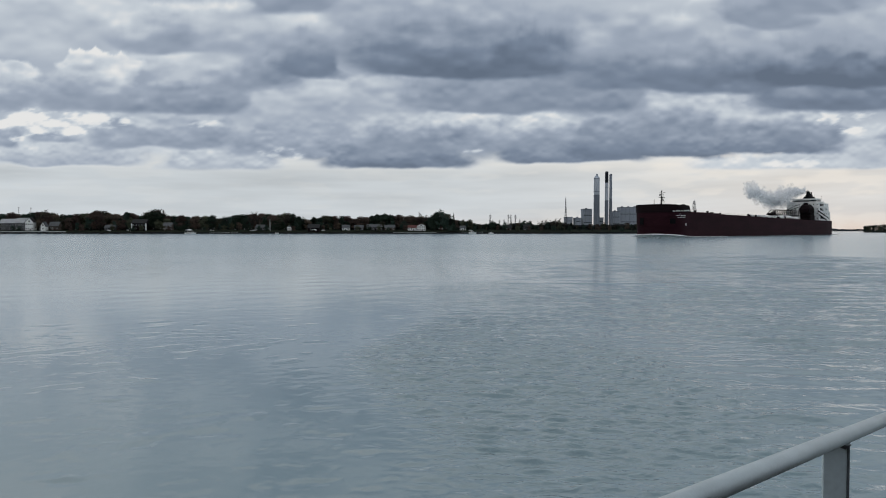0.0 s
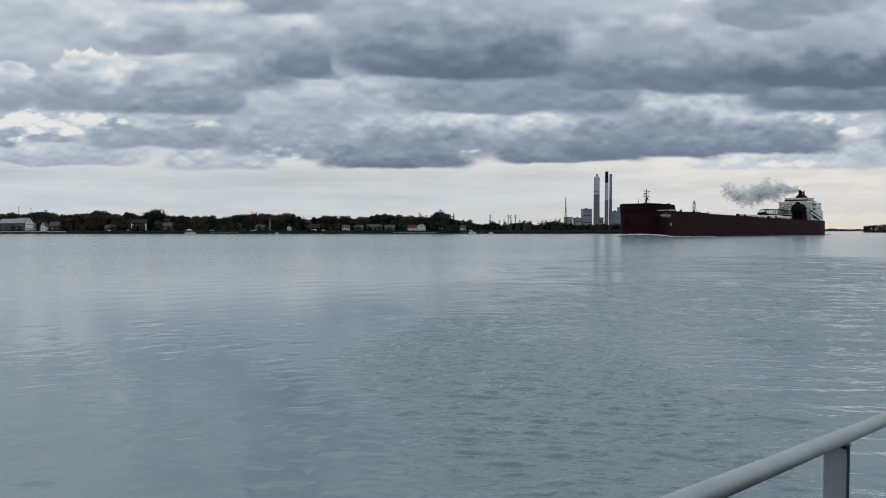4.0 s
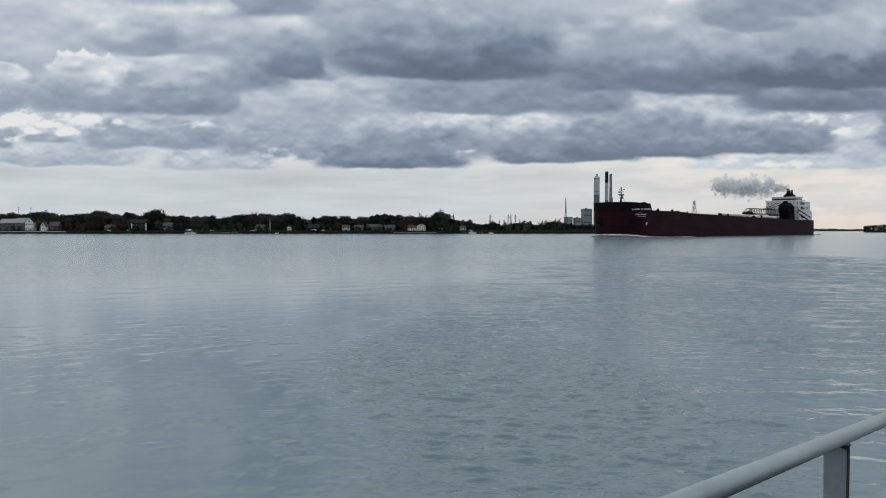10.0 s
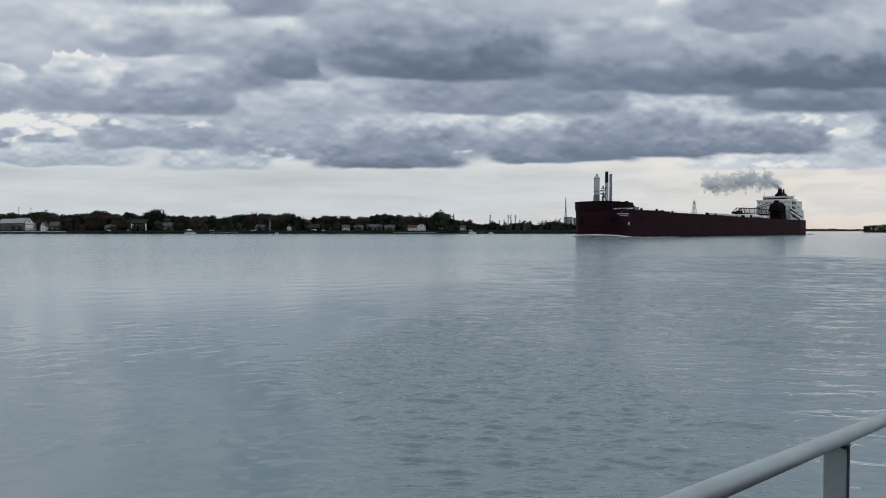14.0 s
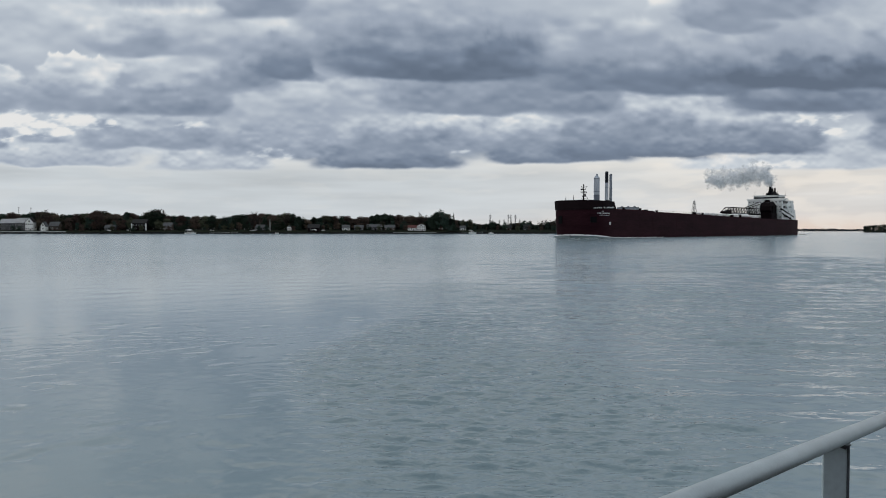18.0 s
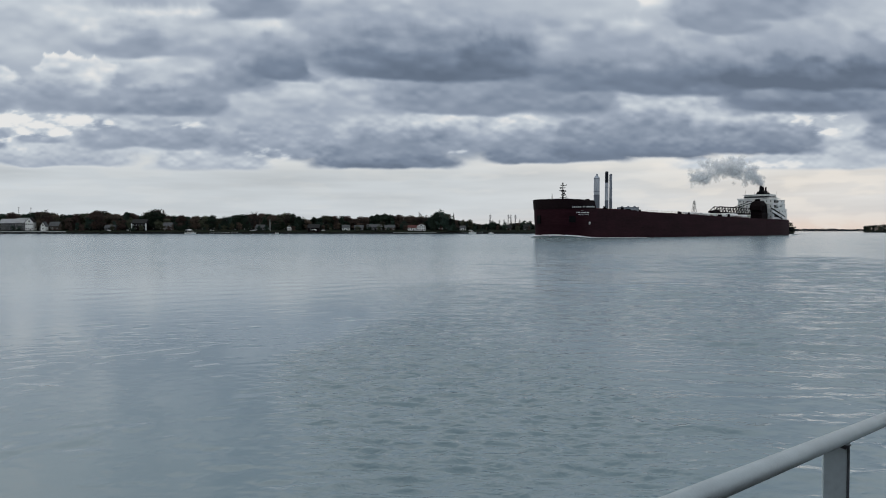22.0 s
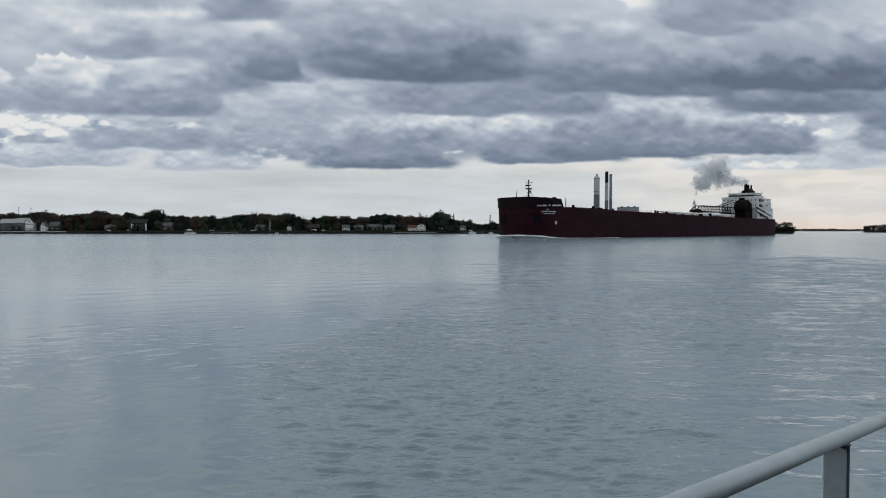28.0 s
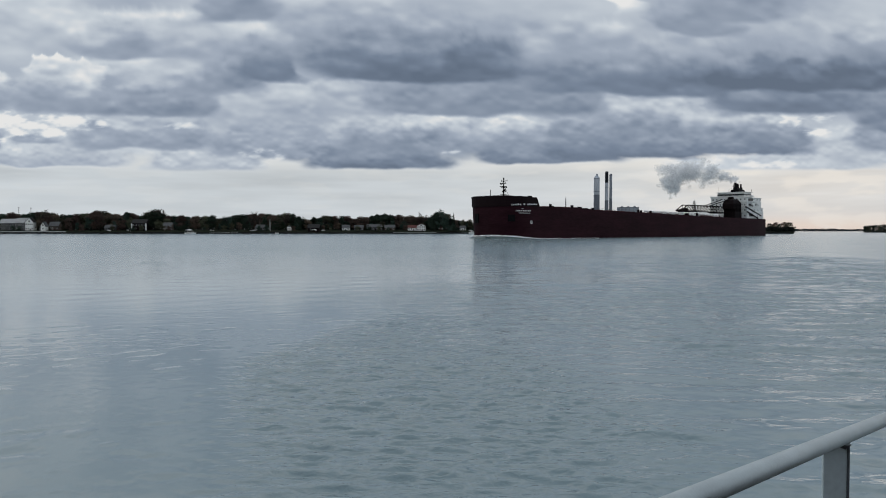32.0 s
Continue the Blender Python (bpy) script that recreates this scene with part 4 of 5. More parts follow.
def build_smoke():
    rng = np.random.RandomState(12)
    plume = empty("smoke_plume", pose(0, 0, 0), "grey exhaust smoke drifting from the ship's stack", "smoke")
    made = []
    for i in range(44):
        s = 5.0 * (i / 43.0) ** 0.9
        size = float(np.interp(s, range(6), PUFF_SIZE)) * rng.uniform(0.7, 1.05)
        puff = new("smoke_puff", fleck_cluster(rng, size, int(220 + 96 * size * size)))
        puff.parent = plume
        puff["kind"] = "stuff"
        made.append((puff, s, np.clip(rng.normal(0, 0.38, 3), -0.6, 0.6) * size, rng.uniform(0, 360), rng.uniform(-5, 5)))
    return plume, made


smoke_plume, puffs = build_smoke()


# ---- the far bank ----
BANK_Y = 850.0


def bearing_x(u, y):
    """Across-place at distance y of the bearing u of the plan."""
    return (u - 784.0) / LENS * y


def rise_z(v, y):
    return CAM_Z + (407.8 - v) * y / LENS


def bank_height(y):
    return float(np.interp(y, (850, 858, 875, 900, 1000), (1.5, 2.1, 4.0, 5.0, 5.5)))


def build_ground(name, us, ys, zs, label, material=None):
    """Land as a sheet on lines of sight us and distances ys, with heights zs and a bank down into the water."""
    verts, faces = [], []
    rows = [(ys[0], -1.0)] + list(zip(ys, zs))
    rng = np.random.RandomState(len(us))
    for y, z in rows:
        for u in us:
            verts.append((bearing_x(u, y), y, z + (rng.uniform(-0.25, 0.25) if z > 2 else 0)))
    n = len(us)
    for i in range(len(rows) - 1):
        for j in range(n - 1):
            faces.append((i * n + j, i * n + j + 1, (i + 1) * n + j + 1, (i + 1) * n + j))
    me = bpy.data.meshes.new(name)
    me.from_pydata(verts, [], faces)
    me.materials.append(material or GRASS)
    return tagged(new(name, me), label, "ground", "", "structure")


NEAR_US = [-4000, -2500, -1200, -600, -300] + list(range(-100, 1401, 12)) + [1405]
build_ground("ground", NEAR_US, (850, 854, 858, 866, 875, 887, 900, 930, 1000, 1500, 2500, 4000, 4750), [bank_height(y) for y in (850, 854, 858, 866, 875, 887, 900, 930, 1000, 1500, 2500, 4000, 4750)],
             "low grassy river bank with lawns behind a seawall")
build_ground("ground_far_reach", [1385 + 5 * i for i in range(34)], (2600, 2620, 2700, 3500, 4700), (0.8, 2.0, 2.5, 3, 3), "distant low river bank", DISTANT)
build_ground("ground_opposite_point", [1528, 1535, 1545, 1560, 1600, 1700, 1900, 2300, 3200], (1300, 1306, 1320, 1400, 2000, 3200), (0.8, 1.6, 2.5, 3, 3.4, 3.4), "low wooded point beyond the bend")


# unseen near bank, added to close the place and darken the rail's reflections
def build_near_bank():
    me = bpy.data.meshes.new("ground_near_bank")
    pts, faces = [], []
    for y, z in ((-6.5, -1.0), (-6.5, 2.4), (-20, 2.5), (-60, 3.0), (-4700, 3.0)):
        pts += [(-4000, y, z), (-60, y, z), (60, y, z), (4000, y, z)]
    for i in range(4):
        for j in range(3):
            faces.append((4 * i + j, 4 * i + j + 1, 4 * i + j + 5, 4 * i + j + 4))
    me.from_pydata(pts, [], faces)
    me.materials.append(GRASS)
    tagged(new("ground_near_bank", me), "unseen grassy bank added behind the dock", "ground", "", "structure")


build_near_bank()


# trees: crowns of many small leaf clumps
def leaf_mesh(name, rng, lobes, count, leaf, material):
    pts = []
    vol = np.array([l[3] * l[4] for l in lobes]); vol = vol / vol.sum()
    which = rng.choice(len(lobes), count, p=vol)
    d = rng.normal(0, 1, (count, 3)); d /= np.linalg.norm(d, axis=1)[:, None]
    rad = rng.uniform(0.35, 1.0, count) ** 0.5 * rng.uniform(0.9, 1.12, count)
    L = np.array(lobes)[which]
    c = L[:, :3] + d * rad[:, None] * np.stack([L[:, 3], L[:, 3], L[:, 4]], axis=1)
    n = d + rng.normal(0, 0.45, (count, 3))
    a = np.cross(n, rng.normal(0, 1, (count, 3))); a /= np.linalg.norm(a, axis=1)[:, None]
    b = np.cross(n, a); b /= np.linalg.norm(b, axis=1)[:, None]
    s = leaf * rng.uniform(0.6, 1.3, count)[:, None]
    quad = np.stack([c + a * s, c + b * s * 0.7, c - a * s * 0.8, c - b * s * 0.7], axis=1).reshape(-1, 3)
    me = bpy.data.meshes.new(name)
    me.from_pydata(quad.tolist(), [], [(4 * i, 4 * i + 1, 4 * i + 2, 4 * i + 3) for i in range(count)])
    me.materials.append(material)
    return me


def tree_model(seed, kind, material, label):
    """A tree 10 m high: trunk with limbs, and a crown."""
    rng = np.random.RandomState(seed)
    ob = empty("tree", pose(0, -60 - seed, 0), label, "tree")
    bm = bmesh.new()
    lobes = []
    if kind == "conifer":
        tube(bm, (0, 0, -0.3), (0, 0, 9.4), 0.16, 0.03, 7)
        for i in range(9):
            z = 1.0 + i * 1.0
            lobes.append((0, 0, z, 1.65 * (1 - z / 10.6), 0.7))
        count, leaf = 420, 0.26
    elif kind == "bare":
        tube(bm, (0, 0, -0.3), (0, 0, 5.5), 0.2, 0.1, 7)
        for i in range(16):
            a, z = rng.uniform(0, 6.28), rng.uniform(2.2, 5.4)
            tip = Vector((math.cos(a) * rng.uniform(1.2, 3.0), math.sin(a) * rng.uniform(1.2, 3.0), z + rng.uniform(1.8, 4.4)))
            tube(bm, (0, 0, z), tip, 0.09, 0.035, 5)
            for j in range(4):
                t2 = tip + Vector((rng.uniform(-1, 1), rng.uniform(-1, 1), rng.uniform(0.2, 1.2)))
                tube(bm, Vector((0, 0, z)).lerp(tip, rng.uniform(0.5, 0.9)), t2, 0.05, 0.02, 4)
            lobes.append((tip.x, tip.y, tip.z, 0.75, 0.6))
        count, leaf = 230, 0.17
    else:
        tube(bm, (0, 0, -0.3), (0, 0, 4.5), 0.24, 0.13, 8)
        wide = {"round": 3.2, "broad": 4.2, "tall": 2.4}[kind]
        for i in range(15):
            a, z = rng.uniform(0, 6.28), rng.uniform(2.0, 8.4)
            r = wide * rng.uniform(0.25, 0.75) * (1 - 0.5 * max(0, z - 6) / 4)
            p = Vector((math.cos(a) * r, math.sin(a) * r, z))
            tube(bm, (0, 0, min(4.3, z * 0.6)), p, 0.1, 0.04, 5)
            lobes.append((p.x, p.y, p.z, wide * rng.uniform(0.32, 0.5), rng.uniform(1.0, 1.6)))
        lobes.append((0, 0, 8.4, wide * 0.4, 1.3))
        lobes.append((0, 0, 2.4, wide * 0.8, 1.8))
        count, leaf = 1300, 0.34
    part("trunk", bm, BARK, ob)
    crown = new("crown", leaf_mesh("crown", rng, lobes, count, leaf, material))
    crown.parent = ob
    return ob


TREES = {
    "green": tree_model(1, "round", LEAF_GREEN, "full green broadleaf tree on the river bank"),
    "green_broad": tree_model(2, "broad", LEAF_GREEN, "broad spreading green tree on the river bank"),
    "olive": tree_model(3, "round", LEAF_OLIVE, "yellowing olive broadleaf tree on the river bank"),
    "olive_broad": tree_model(4, "broad", LEAF_OLIVE, "broad olive-brown tree on the river bank"),
    "rust": tree_model(5, "round", LEAF_RUST, "rust-brown autumn tree on the river bank"),
    "rust_broad": tree_model(6, "broad", LEAF_RUST, "broad rust-coloured autumn tree on the bank"),
    "tall": tree_model(7, "tall", LEAF_GREEN, "tall narrow green tree on the river bank"),
    "bare": tree_model(8, "bare", LEAF_RUST, "half-bare tree with thin upright branches"),
    "conifer": tree_model(9, "conifer", LEAF_DARK, "dark pointed conifer among the shore trees"),
}
used_models = set()


def plant(kind, u, v_top, y, ground=None, wide=1.0):
    """Plant a tree on the bearing u at distance y, as high as the line v_top."""
    z0 = bank_height(y) if ground is None else ground
    k = max(0.25, (rise_z(v_top, y) - z0) / 10.0)
    m = pose(bearing_x(u, y), y, z0, 0, 0, (u * 47.3) % 360)
    src = TREES[kind]
    if kind not in used_models:
        used_models.add(kind)
        ob = src
        ob.matrix_basis = m
    else:
        ob = copy_thing(src, m)
    ob["group"] = "shore trees"
    ob.scale = (k * wide, k * wide, k)
    return ob


# the tree line's height along the bank
LINE_U = (-120, 0, 20, 50, 68, 80, 100, 116, 140, 160, 180, 200, 214, 225, 247, 262, 275, 288, 302, 316, 330, 345, 358, 375, 390, 402, 416, 432, 447, 462, 480, 495, 512, 526, 546)
LINE_V = (376, 378, 374, 376, 371, 371, 378, 375, 378, 373, 372, 375, 380, 374, 379, 375, 370, 375, 380, 381, 379, 382, 380, 380, 384, 381, 376, 378, 375, 375, 378, 376, 377, 381, 386)
LINE_U2 = (547, 562, 580, 600, 615, 627, 640, 655, 672, 690, 705, 725, 745, 760, 770, 780, 789, 796, 806, 816, 832, 850, 862, 872, 886, 904, 920, 932, 946, 962, 980, 996, 1010, 1040, 1090, 1140, 1355, 1375, 1400)
LINE_V2 = (385, 382, 380, 381, 381, 387, 382, 379, 378, 376, 380, 380, 380, 381, 375, 371, 375, 384, 387, 386, 389, 394, 392, 389, 394, 392, 390, 390, 394, 393, 388, 391, 394, 395, 393, 394, 398, 393, 394)


def line_at(u):
    return float(np.interp(u, LINE_U + LINE_U2, LINE_V + LINE_V2))


def build_trees():
    rng = random.Random(21)
    kinds = ["green", "green", "olive", "olive_broad", "green_broad", "rust", "rust_broad", "tall", "green"]
    u = -95.0
    while u < 1360:
        if 1150 < u < 1345:
            u += 26
            plant(rng.choice(kinds), u, 397, rng.uniform(890, 925))
            continue
        v = line_at(u)
        kind = rng.choice(kinds)
        if 150 < u < 205:
            kind = rng.choice(["rust", "rust_broad", "olive_broad"])
        if u > 940:
            kind = rng.choice(["rust", "olive", "bare", "bare", "green"])
        plant(kind, u, v + rng.uniform(-1.0, 4.0), rng.uniform(890, 908), None, rng.uniform(1.1, 1.45))
        u += rng.uniform(8, 13)
    # a lower row nearer the water, with gaps for the lawns and houses
    u = -60.0
    while u < 1140:
        plant(rng.choice(kinds + ["conifer"]), u, line_at(u) + rng.uniform(8, 17), rng.uniform(880, 890), None, 1.2)
        u += rng.uniform(13, 24)
    # shrubs and small garden trees at the water's edge
    u = -60.0
    while u < 1140:
        if not (40 < u < 66 or 725 < u < 757):
            plant(rng.choice(["green", "olive", "rust", "conifer", "green_broad"]), u, rng.uniform(397, 403), rng.uniform(860, 874), None, 1.4)
        u += rng.uniform(10, 24)
    # single trees that stand out
    for kind, u, v in (("bare", 72, 369), ("bare", 82, 372), ("bare", 446, 373), ("bare", 457, 374), ("bare", 505, 375), ("bare", 515, 376), ("rust_broad", 171, 371), ("green_broad", 275, 369.5),
                       ("green_broad", 268, 371), ("rust_broad", 320, 380), ("green_broad", 780, 369.5), ("green", 772, 374), ("conifer", 797, 378), ("conifer", 803, 376), ("conifer", 792, 380),
                       ("tall", 225, 374), ("bare", 955, 389), ("bare", 962, 388), ("bare", 978, 386), ("bare", 985, 386), ("bare", 747, 375), ("olive_broad", 832, 388), ("green_broad", 871, 389)):
        plant(kind, u, v, rng.uniform(880, 900))
    for kind, u, v, w in (("olive_broad", 1362, 395, 1.2), ("rust_broad", 1371, 393, 1.2), ("green", 1379, 395.5, 1.3), ("rust_broad", 1388, 392.5, 1.3), ("olive_broad", 1396, 393, 1.2), ("green", 1403, 401, 1.6), ("green", 1366, 401, 1.8), ("green_broad", 1382, 402, 1.6), ("green", 1393, 402, 1.8)):
        plant(kind, u, v, rng.uniform(868, 885), None, w)
    for u in range(1530, 1650, 5):
        plant(rng.choice(["green", "conifer", "green_broad", "olive"]), u, 400 - 0.055 * min(60, u - 1530) * 2 + rng.uniform(-1, 1.5), rng.uniform(1312, 1340), 2.4)


build_trees()


def build_woods(name, u0, u1, y, low, drop, count, leaf, label, material, top=None):
    """A belt of far woods that nobody could count, as one sheet of leaf clumps."""
    rng = np.random.RandomState(int(u0) % 97 + 3)
    us = rng.uniform(u0, u1, count)
    tops = np.array([(top if top is not None else line_at(u) + drop) for u in us]) + 1.5 * turbulence(us / 9.0, us * 0, 401)
    zt = CAM_Z + (407.8 - tops) * y / LENS
    z = low + (zt - low) * rng.uniform(0, 1, count) ** 0.8
    c = np.stack([(us - 784) / LENS * y, y + rng.uniform(-6, 6, count), z], axis=1)
    a = rng.normal(0, 1, (count, 3)); a /= np.linalg.norm(a, axis=1)[:, None]
    b = np.cross(a, rng.normal(0, 1, (count, 3))); b /= np.linalg.norm(b, axis=1)[:, None]
    s = leaf * rng.uniform(0.6, 1.4, count)[:, None]
    quad = np.stack([c + a * s, c + b * s * 0.7, c - a * s * 0.8, c - b * s * 0.7], axis=1).reshape(-1, 3)
    me = bpy.data.meshes.new(name)
    me.from_pydata(quad.tolist(), [], [(4 * i, 4 * i + 1, 4 * i + 2, 4 * i + 3) for i in range(count)])
    me.materials.append(material)
    return tagged(new(name, me), label, "woods", "", "stuff")


build_woods("woods", -300, 1362, 950, 5.0, 5.5, 30000, 1.9, "dense autumn woods behind the shore houses", LEAF_GREY)
# dark backing sheet, added so gaps between trees and houses look shaded
build_woods("undergrowth", -300, 1362, 915, 4.0, 8.0, 34000, 1.25, "dark leaf sheet added to deepen the gaps between shore trees", LEAF_DARK)
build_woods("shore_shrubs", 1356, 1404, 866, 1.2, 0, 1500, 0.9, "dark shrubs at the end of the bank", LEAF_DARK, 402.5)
build_woods("distant_woods", 1385, 1545, 2640, 1.5, 0, 1600, 2.4, "thin line of distant woods on the horizon", DISTANT, 406.2)
build_woods("point_woods", 1530, 2000, 1350, 2.5, 0, 5000, 1.3, "dark woods on the point", LEAF_GREEN, 400)


# unseen plain wall added behind the dock to darken the rail and near water
quay = empty("wall_quay", pose(0, -26, 1.5), "plain unseen wall added to dim the rail and near water", "wall", "", "structure")
part("wall_body", boxed(-120, 120, -1, 0, 0, 18.0, bevel=0.05), HOUSE_TAN, quay)
part("wall_cap", boxed(-120.2, 120.2, -1.2, 0.2, 18.0, 18.3, bevel=0.05), CONCRETE, quay)


# houses
def build_house(u0, u1, v_top, y, wall, roof, label, ridge="x", base=None, windows=4, door=True, storeys=1, chimney=False, gable_windows=False):
    """A house between two bearings: walls, gabled roof, windows, door."""
    x0, x1 = bearing_x(u0, y), bearing_x(u1, y)
    w = x1 - x0
    z0 = bank_height(y) - 0.3 if base is None else base
    zt = rise_z(v_top, y)
    ht = zt - z0
    eave = ht * 0.55 if storeys == 1 else ht * 0.66
    depth = max(7.0, min(12.0, w * 0.7))
    ob = empty("house", pose((x0 + x1) / 2, y, z0), label, "house", "shore houses")
    h = w / 2
    bm = bmesh.new()
    if ridge == "x":
        loft(bm, [[(x, -depth / 2, 0), (x, depth / 2, 0), (x, depth / 2, eave), (x, 0, ht - 0.3), (x, -depth / 2, eave)] for x in (-h, h)])
    else:
        loft(bm, [[(-h, yy, 0), (h, yy, 0), (h, yy, eave), (0, yy, ht - 0.3), (-h, yy, eave)] for yy in (-depth / 2, depth / 2)])
    walls = part("wall_shell", bm, wall, ob)
    for side in (-1, 1):
        bm = bmesh.new()
        if ridge == "x":
            e, o = depth / 2 + 0.6, h + 0.5
            ez = eave - 0.6 * (ht - eave) / (depth / 2)
            loft(bm, [[(x, side * e, ez), (x, 0, ht), (x, 0, ht + 0.25), (x, side * e, ez + 0.25)] for x in (-o, o)])
        else:
            e, o = h + 0.6, depth / 2 + 0.5
            ez = eave - 0.6 * (ht - eave) / h
            loft(bm, [[(side * e, yy, ez), (0, yy, ht), (0, yy, ht + 0.25), (side * e, yy, ez + 0.25)] for yy in (-o, o)])
        part("roof_slope", bm, roof, ob)
    front = -depth / 2
    rows = storeys
    for r in range(rows):
        wz = eave * (r + 0.32) / rows
        wh = min(1.5, eave / rows * 0.45)
        for i in range(windows):
            x = -h + w * (i + 0.5) / windows
            if door and r == 0 and i == windows // 2:
                part("door", boxed(x - 0.55, x + 0.55, front - 0.08, front + 0.1, 0.05, 2.15), SHIP_DARK, walls)
                continue
            win = part("window", boxed(x - 0.65, x + 0.65, front - 0.06, front + 0.1, wz, wz + wh), GLASS_DARK, walls)
            part("window_frame", boxed(x - 0.8, x + 0.8, front - 0.03, front + 0.1, wz - 0.14, wz + wh + 0.14), HOUSE_WHITE, win)
    if gable_windows and ridge == "y":
        part("window", boxed(-0.8, 0.8, front - 0.06, front + 0.1, eave + 0.2, eave + 1.7), GLASS_DARK, walls)
    if chimney:
        part("chimney", boxed(h * 0.4, h * 0.4 + 1.0, 0.4, 1.4, eave, ht + 1.2, bevel=0.05), HOUSE_TAN, ob)
    return ob


UPRIVER_HOUSES = (
    (4, 31, 388.0, 884, HOUSE_GREY, ROOF_PALE, "large grey house with a pale shingle roof", "x", 5, 2, False),
    (31, 50, 386.5, 880, HOUSE_GREY, ROOF_PALE, "grey house wing with tall pale roof", "x", 5, 2, True),
    (48, 62, 385.5, 878, HOUSE_WHITE, ROOF_DARK, "white gabled house front with dark windows", "y", 4, 2, False),
    (75, 83, 393.0, 872, HOUSE_WHITE, ROOF_GREY, "small white gabled cottage", "y", 1, 1, False),
    (90, 107, 393.0, 880, HOUSE_TAN, ROOF_GREY, "low house with a grey roof", "x", 4, 1, True),
    (188, 206, 398.5, 879, HOUSE_GREY, ROOF_GREY, "long low grey house among trees", "x", 5, 1, False),
    (237, 262, 388.5, 879, SHIP_DARK, ROOF_DARK, "dark house with white corner boards", "x", 5, 2, False),
    (291, 306, 394.5, 881, HOUSE_TAN, ROOF_GREY, "tan house with a grey roof", "x", 4, 2, True),
    (454, 469, 398, 878, HOUSE_GREY, ROOF_GREY, "white bungalow with a grey roof", "x", 4, 1, True),
    (509, 516, 398.5, 878, HOUSE_WHITE, ROOF_DARK, "small white house beside dark trees", "y", 2, 1, False),
)
DOWNRIVER_HOUSES = (
    (546, 566, 397.5, 864, SHIP_DARK, ROOF_DARK, "dark boathouse at the water", "x", 2, 1, False),
    (606, 619, 398.5, 878, HOUSE_WHITE, ROOF_GREY, "white house with three bays", "x", 3, 1, False),
    (628, 643, 399, 879, HOUSE_GREY, ROOF_GREY, "pale grey house on a lawn", "x", 4, 1, False),
    (650, 676, 397.5, 881, HOUSE_GREY, ROOF_GREY, "wide low house with long grey roof", "x", 6, 1, True),
    (681, 699, 398.5, 882, HOUSE_TAN, ROOF_GREY, "brown house with grey roof", "x", 4, 1, False),
    (722, 739, 399.0, 878, HOUSE_WHITE, ROOF_RED, "white house wing with faded red roof", "x", 4, 1, False),
    (738, 753, 396.0, 876, HOUSE_WHITE, ROOF_RED, "white gabled house with red roof", "y", 4, 2, True),
    (814, 824, 400, 880, HOUSE_WHITE, ROOF_GREY, "white cottage near the shore", "x", 3, 1, False),
    (893, 905, 398.5, 882, HOUSE_TAN, ROOF_DARK, "brown cottage among trees", "x", 3, 1, False),
    (926, 938, 397.5, 884, HOUSE_GREY, ROOF_DARK, "grey cottage by the bank", "x", 3, 1, False),
)


def build_houses():
    for u0, u1, v, y, wall, roof, label, ridge, n, st, chim in UPRIVER_HOUSES + DOWNRIVER_HOUSES:
        ob = build_house(u0, u1, v, y, wall, roof, label, ridge, None, n, n > 2, st, chim, True)
        if "corner boards" in label:
            h = (bearing_x(u1, y) - bearing_x(u0, y)) / 2
            for side in (-1, 1):
                part("corner_board", boxed(side * h - 0.7, side * h + 0.7, -6.4, -5.7, 0, 8.6, bevel=0.05), HOUSE_WHITE, ob, "white corner board")


build_houses()


# seawall, docks, boats and poles along the bank
def build_seawall():
    rng = random.Random(9)
    u = -110.0
    while u < 1395:
        du = rng.uniform(26, 60)
        u1 = min(1398, u + du)
        pale = -20 < u < 105
        top = 2.2 if pale else rng.uniform(1.5, 2.1)
        ob = empty("seawall", pose(bearing_x(u, BANK_Y), BANK_Y - 0.6, 0), "pale concrete seawall along a lawn" if pale else "weathered grey steel seawall", "seawall", "", "structure")
        w = bearing_x(u1, BANK_Y) - bearing_x(u, BANK_Y)
        part("wall_face", boxed(0, w - 0.05, -0.3, 0.5, -1, top - 0.25), SEAWALL_MAT, ob)
        part("cap", boxed(-0.0, w - 0.05, -0.45, 0.6, top - 0.25, top + (0.55 if pale else 0.0), bevel=0.05), PALE_WALL if pale or rng.random() < 0.1 else SEAWALL_MAT, ob)
        x = 1.0
        while x < w - 1 and not pale:
            part("sheet_pile_rib", boxed(x, x + 0.5, -0.55, -0.3, -1, top - 0.3), SEAWALL_MAT, ob)
            x += 4.2
        u = u1


build_seawall()


def build_jetty(u, length, roofed):
    ob = empty("jetty", pose(bearing_x(u, BANK_Y - 3), BANK_Y - 1, 0), "roofed wooden boat shelter on posts" if roofed else "small wooden jetty on posts", "jetty", "jetties")
    for i in range(int(length // 1.5)):
        part("plank", boxed(-1.3, 1.3, -0.6 - i * 1.5, 0.8 - i * 1.5, 1.0, 1.12), BARK, ob)
    for y in (-length + 1, -length / 2, 0):
        for x in (-1.2, 1.2):
            part("post", tubed((x, y, -1.5), (x, y, 4.2 if roofed else 1.7), 0.14, None, 6), BARK, ob)
    if roofed:
        bm = bmesh.new()
        loft(bm, [[(-3, y, 4.1), (0, y, 5.4), (3, y, 4.1), (0, y, 5.1)] for y in (-length, 1)])
        part("canopy", bm, HOUSE_WHITE, ob, "pale canopy roof")
    return ob


for u, ln, rf in ((150, 9, False), (232, 8, False), (336, 10, True), (404, 9, False), (490, 8, False), (556, 9, True), (640, 8, False), (772, 9, False), (815, 10, False), (862, 8, False)):
    build_jetty(u, ln, rf)


